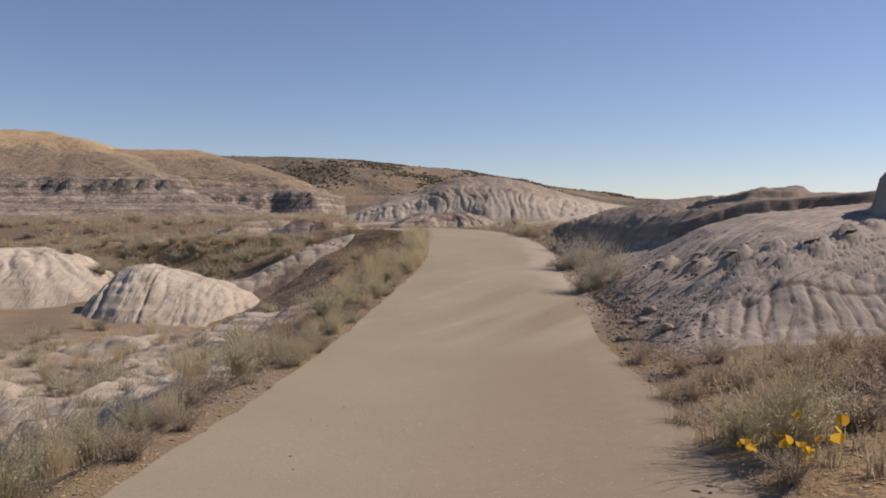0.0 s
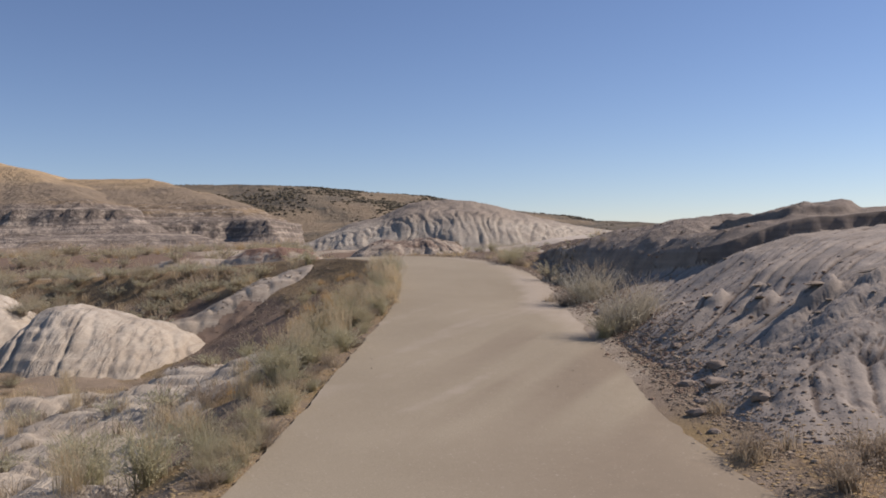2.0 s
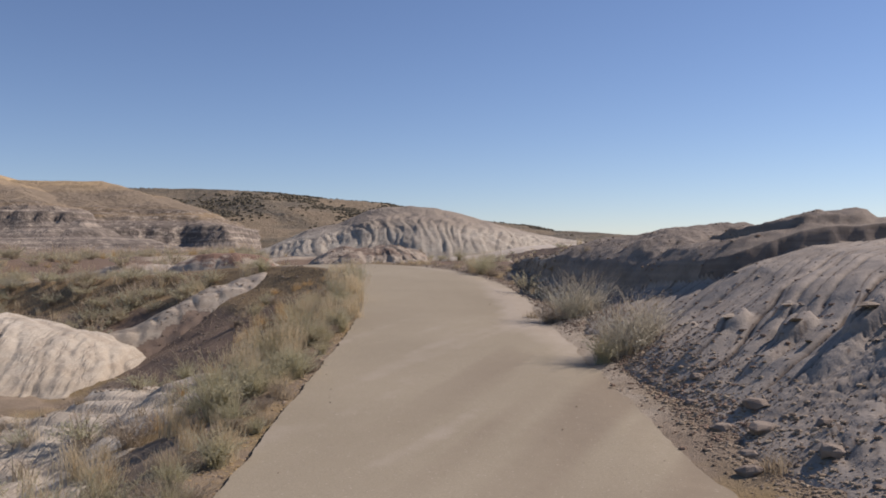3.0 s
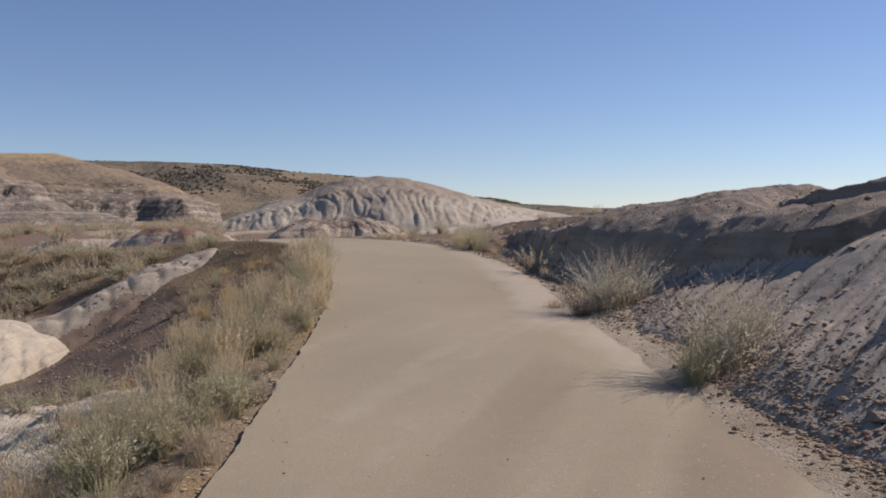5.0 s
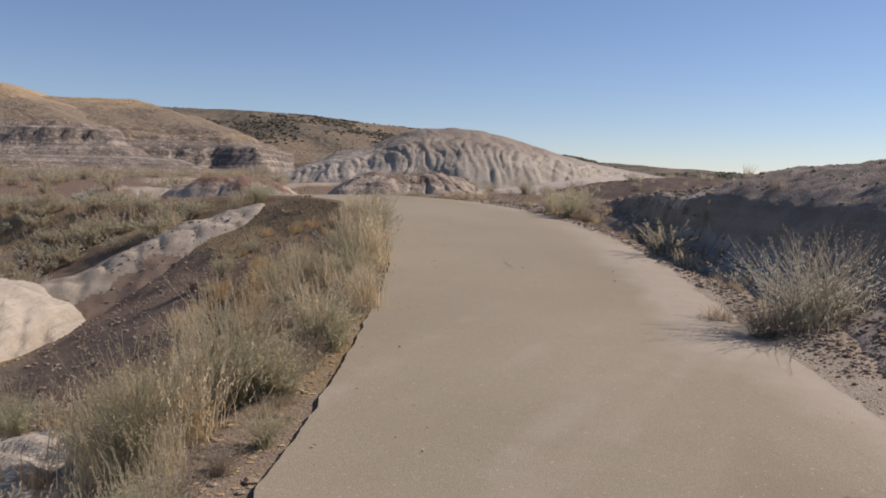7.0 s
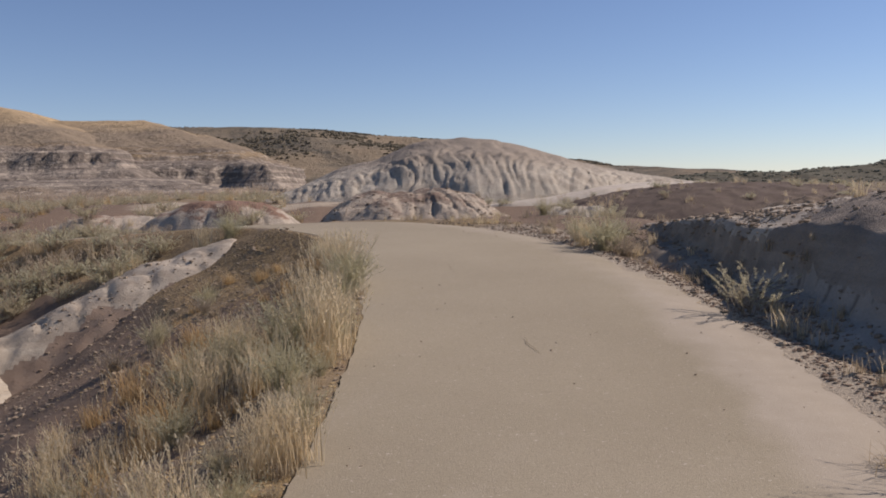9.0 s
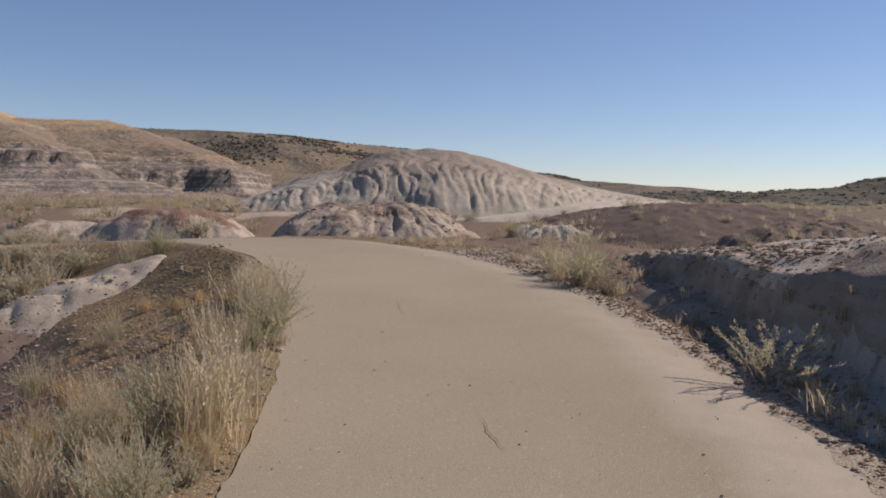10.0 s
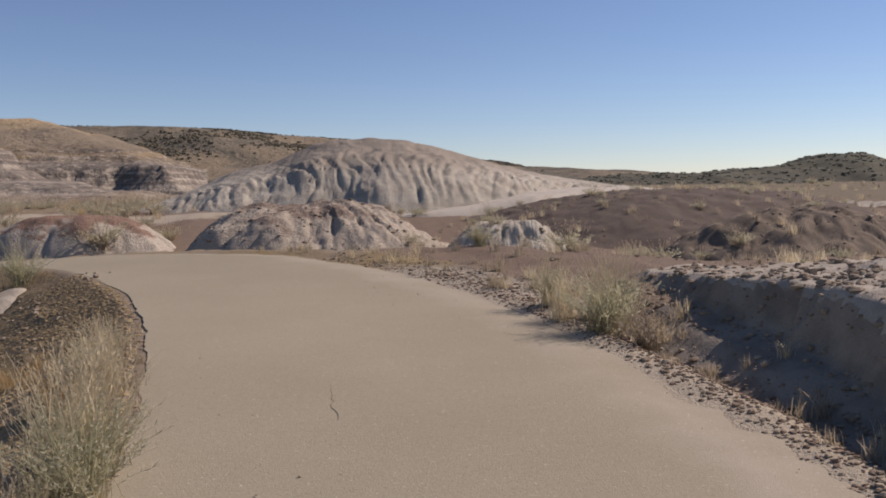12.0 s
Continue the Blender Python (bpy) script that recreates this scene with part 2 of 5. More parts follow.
DOME_CLAY = clay_material("dome_clay", (0.46, 0.418, 0.335), (0.3, 0.258, 0.204), (0.455, 0.412, 0.332), (1.55, 3.1, 0.7), (0.26, 0.225, 0.178), 0.6, beds=0.15, rough=0.8)
BENCH = clay_material("bench_clay", (0.46, 0.415, 0.345), (0.5, 0.455, 0.38), (0.48, 0.435, 0.362), (0.8, 1.8, 0.3), (0.36, 0.315, 0.25), beds=0.05, rough=0.3)
MAROON = clay_material("maroon_shale", (0.125, 0.096, 0.076), (0.108, 0.082, 0.066), (0.118, 0.09, 0.072), (0.5, 2.0, 0.6), (0.15, 0.12, 0.088), beds=0.0)
SHALE = clay_material("dark_shale", (0.33, 0.288, 0.235), (0.26, 0.222, 0.18), (0.3, 0.26, 0.21), (0.8, 2.2, 0.6), (0.17, 0.142, 0.114), 1.4, beds=0.3, rough=0.9)
# Ledge strip: its dark tone replaces the overhang's shadow, which the sheet cannot cast.
LEDGE_SHADE = clay_material("ledge_shade", (0.22, 0.188, 0.155), (0.19, 0.162, 0.134), (0.235, 0.2, 0.165), (1.0, 2.2, 0.5), (0.12, 0.1, 0.082), 2.2, beds=0.5)
BANK_SHALE = clay_material("bank_shale", (0.25, 0.187, 0.135), (0.275, 0.21, 0.156), (0.215, 0.156, 0.112), (-1.2, 0.4, 0.6), (0.24, 0.19, 0.145), 2.0, beds=0.1)
RIDGE = clay_material("ridge_clay", (0.38, 0.33, 0.25), (0.46, 0.405, 0.32), (0.42, 0.368, 0.283), (-1.4, 0.6, 0.5), (0.24, 0.195, 0.145), 1.3, beds=0.25)
BANK_TOP = clay_material("bank_top_clay", (0.45, 0.4, 0.32), (0.47, 0.42, 0.34), (0.43, 0.38, 0.3), (0.9, 1.5, 0.5), (0.24, 0.19, 0.145), 1.6, beds=0.05)
# The bank's face: clay toned down to stand for the shade on it.
BANK_SHADED = clay_material("bank_clay_shaded", (0.29, 0.25, 0.196), (0.3, 0.262, 0.205), (0.295, 0.256, 0.2), (0.9, 1.3, 0.5), (0.13, 0.105, 0.085), 1.6, beds=0.1)
MIXED = mottled_material("mottled_clay", (0.45, 0.385, 0.3), (0.2, 0.15, 0.114), (1.0, 1.7))
BROWN = clay_material("brown_clay", (0.17, 0.135, 0.1), (0.14, 0.108, 0.08), (0.155, 0.122, 0.09), (0.3, 1.4, 0.8), (0.26, 0.21, 0.155), 1.3, beds=0.0)
MIXED_LOW = mottled_material("capped_clay", (0.47, 0.41, 0.325), (0.2, 0.128, 0.092), (0.75, 1.3))
SCRUBBY = clay_material("scrub_hill", (0.1, 0.094, 0.068), (0.095, 0.095, 0.063), (0.11, 0.104, 0.072), (2, 5, 2.0), (0.07, 0.07, 0.048), 0.4, beds=0.0)
SAGE = plant_material("sage_leaves", (0.45, 0.435, 0.28), (0.67, 0.65, 0.47), (0.54, 0.46, 0.32), 0.6)
GREYSAGE = plant_material("grey_sage", (0.48, 0.455, 0.36), (0.7, 0.68, 0.57), (0.57, 0.51, 0.4), 0.6)
STRAW = plant_material("dry_grass", (0.5, 0.42, 0.27), (0.74, 0.65, 0.47), (0.58, 0.46, 0.28), 0.6)
DARKSAGE = plant_material("dark_sage", (0.42, 0.4, 0.29), (0.62, 0.59, 0.45), (0.52, 0.44, 0.3), 0.6)
FARBUSH = plant_material("distant_scrub", (0.13, 0.115, 0.08), (0.2, 0.175, 0.12), (0.17, 0.145, 0.1), 0.0)
GREYGRASS = plant_material("grey_grass", (0.3, 0.25, 0.175), (0.5, 0.43, 0.32), (0.4, 0.32, 0.21))
RIDGEBUSH = plant_material("ridge_scrub", (0.14, 0.138, 0.096), (0.23, 0.222, 0.158), (0.18, 0.172, 0.12), 0.0)
DRIED = plant_material("dried_flowers", (0.47, 0.375, 0.27), (0.68, 0.575, 0.43), (0.58, 0.46, 0.31), 0.6)
RUST = plant_material("rusty_grass", (0.42, 0.28, 0.135), (0.6, 0.44, 0.235), (0.5, 0.39, 0.22), 0.6)
TWIG = plant_material("grey_twigs", (0.32, 0.265, 0.2), (0.52, 0.455, 0.36), (0.43, 0.36, 0.27))
REDTWIG = plant_material("red_twigs", (0.25, 0.165, 0.125), (0.42, 0.3, 0.235), (0.33, 0.24, 0.18))
YELLOW = plant_material("yellow_leaves", (0.62, 0.36, 0.03), (0.75, 0.5, 0.06), (0.6, 0.3, 0.03))
STONE = plant_material("stones", (0.17, 0.125, 0.088), (0.38, 0.315, 0.228), (0.27, 0.212, 0.15), 0.0)
CHIPS = plant_material("shale_chips", (0.15, 0.1, 0.072), (0.34, 0.25, 0.178), (0.23, 0.165, 0.12), 0.0)
CHAFF = plant_material("leaf_litter", (0.2, 0.135, 0.065), (0.5, 0.385, 0.21), (0.36, 0.26, 0.13), 0.0)

# ---- shapes of the land ----
TABLE = np.random.RandomState(3).rand(256, 256)


def vnoise(x, y, s=0):
    xi, yi = np.floor(x).astype(int), np.floor(y).astype(int)
    fx, fy = x - xi, y - yi
    fx, fy = fx * fx * (3 - 2 * fx), fy * fy * (3 - 2 * fy)
    a, b = (xi + s * 37) % 256, (yi + s * 91) % 256
    c, d = (a + 1) % 256, (b + 1) % 256
    return (TABLE[a, b] * (1 - fx) + TABLE[c, b] * fx) * (1 - fy) + (TABLE[a, d] * (1 - fx) + TABLE[c, d] * fx) * fy


def fbm(x, y, octaves=4, s=0):
    """Noise about -1 to 1."""
    out, amp = 0.0, 1.0
    for i in range(octaves):
        out = out + amp * (vnoise(x * 2 ** i, y * 2 ** i, s + i) * 2 - 1)
        amp *= 0.5
    return out * 0.7


def ridged(x, y, octaves=3, s=0):
    """Sharp creases at 0, rounded ribs at 1."""
    out, amp, total = 0.0, 1.0, 0.0
    for i in range(octaves):
        out = out + amp * np.abs(vnoise(x * 2 ** i, y * 2 ** i, s + i) * 2 - 1) ** 0.7
        total += amp
        amp *= 0.45
    return out / total


def step(a, b, x):
    t = np.clip((x - a) / (b - a), 0, 1)
    return t * t * (3 - 2 * t)


def smax(a, b, k):
    h = np.clip(0.5 + 0.5 * (a - b) / k, 0, 1)
    return b * (1 - h) + a * h + k * h * (1 - h)


def curve_points(ctrl, n=24):
    """A smooth curve through the points (Catmull-Rom)."""
    p = np.array([2 * np.array(ctrl[0]) - ctrl[1], *ctrl, 2 * np.array(ctrl[-1]) - ctrl[-2]], float)
    t = np.linspace(0, 1, n, endpoint=False)[:, None]
    out = [0.5 * (2 * p[i] + (p[i + 1] - p[i - 1]) * t + (2 * p[i - 1] - 5 * p[i] + 4 * p[i + 1] - p[i + 2]) * t ** 2
                  + (3 * p[i] - p[i - 1] - 3 * p[i + 1] + p[i + 2]) * t ** 3) for i in range(1, len(p) - 2)]
    return np.vstack(out + [p[-2:-1]])


def half_at(y):
    """Half the path's width, which narrows a little on the way."""
    return np.interp(y, [4, 7, 9.5, 11.5, 13, 15.5], [1.68, 1.6, 1.54, 1.47, 1.41, 1.37])


TRAIL = curve_points([(-0.9, -16, 0), (-0.75, -5, 0), (-0.09, 4, 0), (0.13, 6.8, 0), (0.33, 10, 0.03), (0.53, 12.7, 0.2), (0.74, 15, 0.36), (1.0, 18, 0.55), (1.02, 20.5, 0.76),
                      (0.76, 23, 0.93), (0.22, 25.4, 1.04), (-0.55, 27.3, 1.09), (-1.6, 29.2, 1.08), (-3.6, 31.3, 0.97), (-7, 33.6, 0.7), (-13, 36.5, 0.4), (-24, 41, 0.1)])
TANGENT = np.gradient(TRAIL[:, :2], axis=0)
TANGENT /= np.linalg.norm(TANGENT, axis=1)[:, None]


def trail_at(x, y):
    """For places: the distance from the path's middle line (to its right: plus), and the path's height there."""
    shape, x, y = np.shape(x), np.ravel(x).astype(float), np.ravel(y).astype(float)
    dist, z = np.empty(len(x)), np.empty(len(x))
    for i in range(0, len(x), 20000):
        a, b = x[i:i + 20000, None], y[i:i + 20000, None]
        k = np.argmin((a - TRAIL[None, :, 0]) ** 2 + (b - TRAIL[None, :, 1]) ** 2, axis=1)
        dx, dy = a[:, 0] - TRAIL[k, 0], b[:, 0] - TRAIL[k, 1]
        side = dx * TANGENT[k, 1] - dy * TANGENT[k, 0]
        along = dx * TANGENT[k, 0] + dy * TANGENT[k, 1]
        far = np.abs(along) > 1.0
        dist[i:i + 20000] = np.where(far, np.sign(side) * np.hypot(dx, dy), side)
        nxt = np.clip(k + np.where(along > 0, 1, -1), 0, len(TRAIL) - 1)
        gap = np.hypot(TRAIL[nxt, 0] - TRAIL[k, 0], TRAIL[nxt, 1] - TRAIL[k, 1]) + 1e-6
        f = np.clip(np.abs(along) / gap, 0, 1)
        z[i:i + 20000] = TRAIL[k, 2] * (1 - f) + TRAIL[nxt, 2] * f
    return dist.reshape(shape), z.reshape(shape)


def ground(x, y):
    """The height of the open ground."""
    d, pz = trail_at(x, y)
    left = np.interp(y, [-60, 18, 24, 30, 35, 40, 47, 60, 100, 150, 400], [-1.35, -1.35, -1.1, -0.7, -0.15, 0.45, 1.15, 1.2, 0.9, 0.4, 2.0])
    left = left - 0.02 * np.clip(-x - 12, 0, 70) * step(25, 60, y)
    right = np.interp(y, [-60, 10, 20, 28, 34, 40, 47, 60, 100, 150, 400], [0.3, 0.3, 0.8, 0.85, 0.3, 0.3, 0.9, 1.2, 1.5, 2.0, 2.0])
    rough = fbm(x * 0.35, y * 0.35, 5, 5)
    e = np.abs(d) - half_at(y)
    drop = 0.46 * np.maximum(e - 0.35, 0)
    late = step(22, 25, y) * step(32, 30, y)
    drop = drop * (1 - late) + np.interp(e, [0.1, 0.6, 1.0, 1.9, 2.6, 6], [0, 0.27, 0.52, 0.9, 1.3, 3.2]) * late
    bank = pz - 0.018 - 0.025 * step(18, 15, y) - drop + 0.1 * rough * step(0.3, 2, e)
    lo = smax(bank, left + 0.22 * rough, 0.35)
    hi = pz + 0.05 * np.clip(e, 0, 3)
    hi = hi * (1 - step(1.5, 5, e)) + (right + 0.15 * rough) * step(1.5, 5, e)
    hi = hi - 0.34 * np.exp(-((e - 0.64) / 0.26) ** 2) * step(17.6, 19.2, y) * step(24.5, 22.8, y)
    w = step(-1.0, 1.0, d)
    far = step(28.5, 33, y)
    mixed = lo * (1 - w) + hi * w
    plain = left * (1 - step(-4, 4, x)) + right * step(-4, 4, x) + 0.2 * rough
    plain = np.where(np.abs(d) < 6, plain * step(1.6, 3.6, np.abs(d)) + np.minimum(pz, plain + 2) * (1 - step(1.6, 3.6, np.abs(d))), plain)
    out = mixed * (1 - far) + plain * far
    near = np.exp(-((x / 40) ** 2 + ((y - 15) / 40) ** 2))
    out = out + near * step(0.0, 0.5, e) * (0.035 * fbm(x * 2.5, y * 2.5, 4, 9))
    out = out + 0.012 * fbm(x * 3.0, y * 3.0, 5, 19) * step(-0.4, -0.2, e) * step(0.3, 0.0, e) * step(0.2, 0.8, d) * step(2, 4, y) * step(30, 27, y)
    under = np.where(d > 0, 1 - step(-0.15, 0.32, e), 1 - step(-0.22, -0.07, e))
    return out * (1 - under) + (pz - np.where(d > 0, 0.04, 0.07)) * under


def add_mesh(name, verts, faces, material, parent=None, label="", smooth=True):
    me = bpy.data.meshes.new(name)
    me.from_pydata(np.asarray(verts).tolist(), [], np.asarray(faces).tolist() if isinstance(faces, np.ndarray) else faces)
    me.materials.append(material)
    if smooth:
        me.shade_smooth()
    ob = new(name, me)
    ob.parent = parent
    return tagged(ob, label)


def sheet(name, xs, ys, height, material, zones=None, floor=None, parts=None):
    """A piece of land over the grid xs, ys; where it lies under the floor it is left out. zones: weights for its material.
    parts: rows of name, label, and a test of place, for land that is built of several parts."""
    X, Y = np.meshgrid(xs, ys)
    Z = height(X, Y)
    nx, ny = len(xs), len(ys)
    i = np.arange(nx * ny).reshape(ny, nx)
    quads = np.stack([i[:-1, :-1], i[:-1, 1:], i[1:, 1:], i[1:, :-1]], axis=-1).reshape(-1, 4)
    if floor is not None:
        up = (Z - floor(X, Y)).ravel()
        quads = quads[up[quads].max(axis=1) > -0.12]
    co = np.stack([X.ravel(), Y.ravel(), Z.ravel()], axis=1)
    values = {key: np.broadcast_to(fun(X, Y, Z), X.shape).ravel().astype(np.float32) for key, fun in (zones or {}).items()}

    def piece(title, faces, parent, label, origin, skin=material):
        used = np.unique(faces)
        back = np.full(nx * ny, -1)
        back[used] = np.arange(len(used))
        ob = add_mesh(title, co[used] - origin, back[faces], skin, parent, label)
        for key, v in values.items():
            ob.data.attributes.new(key, "FLOAT", "POINT").data.foreach_set("value", v[used])
        return ob

    if not parts:
        return piece(name, quads, None, "", np.zeros(3))
    used = np.unique(quads)
    origin = np.array([co[used, 0].mean(), co[used, 1].mean(), co[used, 2].min()])
    root = new(name)
    root.location = origin
    taken = np.zeros(len(quads), bool)
    for title, label, test, *skin in parts:
        here = np.broadcast_to(test(X, Y), X.shape).ravel()[quads[:, 0]] & ~taken
        taken |= here
        if here.any():
            piece(title, quads[here], root, label, origin, *skin)
    return root


def graded(a, b, fine, limits, growth=1.12):
    """Grid lines: fine between a and b, growing coarser to the limits."""
    mid = list(np.arange(a, b, fine))
    lo, hi, s = [], [], fine
    v = a
    while v > limits[0]:
        s *= growth
        v -= s
        lo.append(v)
    v, s = mid[-1], fine
    while v < limits[1]:
        s *= growth
        v += s
        hi.append(v)
    return np.array(lo[::-1] + mid + hi)


def blob(x, y, cx, cy, rx, ry, turn=0.0, power=2.0):
    """1 at a mound's middle, 0 at its foot, below 0 outside."""
    c, s = math.cos(radians(turn)), math.sin(radians(turn))
    u, v = ((x - cx) * c + (y - cy) * s) / rx, (-(x - cx) * s + (y - cy) * c) / ry
    return 1 - (np.abs(u) ** power + np.abs(v) ** power) ** (1 / power)


# zones of the ground
def zone_maroon(x, y, z):
    d, _ = trail_at(x, y)
    bank = step(-7, -5, d) * step(-1.8, -2.3, d) * step(15, 18, y) * step(31, 28, y)
    return np.maximum.reduce([0.8 * bank, 0.75 * step(3.0, 4.5, x) * step(26, 30, y) * step(60, 52, y), 0.7 * step(1.75, 2.2, d) * step(18, 20.5, y) * step(60, 52, y)])


def zone_pale(x, y, z):
    playa = 0.72 * step(0.0, 0.35, blob(x, y, -6.5, 47.5, 6, 3))
    strip = np.exp(-((y - 50.5 - 0.12 * (x - 8)) / 1.2) ** 2) * step(0, 4, x) * step(19, 14, x)
    near = 0.52 * step(-2.6, -5.0, x) * step(5, 12, y) * step(24, 17, y)
    d, _ = trail_at(x, y)
    sand = np.interp(y, [14.5, 17], [0.55, 0.8]) * step(half_at(y) + np.interp(y, [12, 18], [0.85, 0.95]), half_at(y) + np.interp(y, [12, 18], [0.05, 0.3]), d) * step(0.5, 1.0, d) * step(9.0, 12, y) * step(29, 26, y)
    return np.maximum.reduce([sand, playa, strip, near, 0.25 * step(-3, -8, x) * step(36, 38, y) * step(60, 40, y)])


def zone_gold(x, y, z):
    d, _ = trail_at(x, y)
    right = 0.75 * step(half_at(y), half_at(y) + 0.5, d) * step(9.5, 7.5, y)
    late = step(21, 24, y)
    left = (0.1 + 0.6 * late) * step(-half_at(y), -half_at(y) - 0.2, d) * step(-half_at(y) - 1.8 - 0.9 * late, -half_at(y) - 0.9 - 0.9 * late, d)
    return np.maximum(right, left)


def zone_scrub(x, y, z):
    d, _ = trail_at(x, y)
    return np.maximum(0.42 * step(-4, -8, x) * step(24, 30, y), 0.5 * step(70, 90, np.hypot(x, y)) + 0.9 * step(8, 16, x) * step(50, 58, y))


# ---- the land ----
ground_sheet = sheet("ground", graded(-6.5, 4.5, 0.075, (-2500, 2500)), graded(2.0, 30.0, 0.085, (-2500, 3000)), ground, SOIL,
                     {"maroon": zone_maroon, "pale": zone_pale, "gold": zone_gold, "scrub": zone_scrub})
tagged(ground_sheet, "dry tan badland soil with maroon and pale clay patches", "ground", kind="structure")


def build_path():
    """The asphalt walk: a strip with a crowned top and a broken lip."""
    n = 33
    across = np.linspace(-1, 1, n)
    s = np.linspace(0, len(TRAIL) - 1, 900)
    k = np.arange(len(TRAIL))
    mid = np.stack([np.interp(s, k, TRAIL[:, j]) for j in range(3)], axis=1)
    tan = np.stack([np.interp(s, k, TANGENT[:, j]) for j in range(2)], axis=1)
    verts, drift = [], []
    for i in range(len(s)):
        y = mid[i, 1]
        wob_l = 0.03 * float(fbm(np.array(y * 2.6), np.array(0.3), 5, 2)) + 0.012 * float(fbm(np.array(y * 11.0), np.array(4.3), 3, 3))
        wob_r = 0.09 * float(fbm(np.array(y * 1.1), np.array(7.3), 4, 4)) + (0.05 + 0.05 * step(16, 19, y)) * float(fbm(np.array(y * 5.0), np.array(2.3), 4, 5))
        for a in across:
            e = a * (half_at(y) + (wob_l if a < 0 else wob_r) * abs(a))
            z = mid[i, 2] - 0.012 * a * a + 0.006 * math.sin(y * 0.9 + a * 2) - 0.016 * step(0.75, 1.0, a)
            verts.append((mid[i, 0] + tan[i, 1] * e, mid[i, 1] - tan[i, 0] * e, z))
            side = step(0.38, np.interp(y, [13, 16], [1.0, 0.78]), a) * step(12.5, 15, y) * (1 - 0.45 * step(19, 22, y))
            bare = step(-0.6, 0.6, a) * step(15.5, 12.5, y)
            streak = float(fbm(np.array((e * 0.9 - 0.42 * y) * 2.1), np.array((y + 0.5 * e) * 0.16), 4, 61))
            streak = streak + 0.4 * float(fbm(np.array((e * 0.9 - 0.42 * y) * 5.0), np.array((y + 0.5 * e) * 0.35), 3, 63))
            drift.append(np.interp(y, [14, 17], [0.6, 0.85]) * side - 0.42 * bare + max(-0.03, 0.2 + 0.75 * streak) * step(8, 11, y) * step(22, 16, y))
        for a, drop in ((1, 0.012), (1, 0.1), (-1, 0.1), (-1, 0.012)):
            e = a * (half_at(y) + (wob_l if a < 0 else wob_r) + (0.012 if drop > 0.05 else 0))
            verts.append((mid[i, 0] + tan[i, 1] * e, mid[i, 1] - tan[i, 0] * e, mid[i, 2] - drop - (0.016 if a > 0 else 0) + (0.006 * math.sin(y * 0.9 + a * 2) if drop < 0.05 else 0)))
            drift.append(0.0)
    m, faces = n + 4, []
    for i in range(len(s) - 1):
        o, q = i * m, (i + 1) * m
        faces += [(o + j, o + j + 1, q + j + 1, q + j) for j in range(n - 1)]
        faces += [(o + n, o + n + 1, q + n + 1, q + n), (o + n + 2, o + n + 3, q + n + 3, q + n + 2)]
    ob = add_mesh("path", verts, faces, PATH)
    ob.data.attributes.new("drift", "FLOAT", "POINT").data.foreach_set("value", np.array(drift, np.float32))
    return tagged(ob, "dusty tan asphalt footpath with pale sand drifted over one side", "path", kind="structure")


path = build_path()


def hill_in(x, y):
    """How far in from the hillside's foot a place lies; the foot runs along the path and turns off it at the hill's near end."""
    foot = np.interp(y, [5, 9, 10.3, 13, 17, 20, 23, 26, 29], [2.3, 2.25, 2.28, 2.48, 2.8, 2.82, 2.82, 3.02, 4.6])
    a = x - foot - 0.16 * fbm(y * 0.7, y * 0 + 2.0, 4, 6) + 0.12 * fbm(x * 0.5, y * 1.3, 4, 8)
    b = y - 8.6 + 0.3 * fbm(x * 0.6, y * 0 + 5.0, 4, 7) - np.interp(x, [5.5, 7.5, 10, 14], [0, 0.5, 2.2, 5.5]) - 0.5 * step(5, 8, x) * fbm(x * 0.9, y * 0.5, 3, 20)
    return -smax(-a, -b, 0.6)


def ledge_in(x, y):
    """How far in behind the dark ledge a place lies; the ledge climbs away from the path, then runs off across the hill."""
    lip = np.interp(y, [15.2, 16.2, 17.5, 19, 20, 21, 23, 25, 27], [4.09, 3.75, 3.42, 3.24, 3.12, 3.12, 3.16, 3.2, 4.0])
    wob = 0.1 * fbm(x * 1.1, y * 1.1, 4, 14) + (0.025 + 0.045 * step(18, 20, y)) * fbm(x * 4.5, y * 4.5, 3, 15)
    return -smax(lip - x + wob, 14.95 - y + wob - 0.05 * np.clip(x - 6, 0, 9), 0.35)


HOODS = [(3.22, 12.66, 0.17), (3.47, 11.9, 0.18), (3.76, 11.25, 0.2), (4.15, 10.95, 0.16), (4.6, 10.7, 0.2), (5.2, 11.0, 0.17), (3.05, 13.4, 0.1), (3.65, 12.4, 0.1), (5.7, 11.5, 0.18)]      # blunt knobs that stand out of the face


def slabs(q, along, seed):
    """Rounded slabs side by side, 1 on their backs and 0 in the creases between them; each crease wanders and dies out along its way."""
    q = q + 0.9 * (vnoise(q * 0.6, along, seed) - 0.5)
    f = np.abs(q - np.floor(q) - 0.5) * 2
    k = np.round(q)
    deep = 0.25 + 0.75 * TABLE[(k.astype(int) * 7 + seed) % 256, seed % 256]
    return 1 - deep * (1 - np.sqrt(np.clip(1 - f ** 4, 0, 1)))


def face_lines(x, y):
    """A measure across the rills of the face, which run down to the path and turn at the hill's near end; and how near that end a place is."""
    end = step(11.2, 9.6, y - 0.25 * (x - 3))
    warp = 0.22 * fbm(x * 0.6, y * 0.6, 3, 11) + 0.03 * fbm(x * 3, y * 3, 3, 12)
    return (0.58 * x - 0.81 * y) * (1 - end) + (0.94 * x - 0.33 * y) * end + warp, end


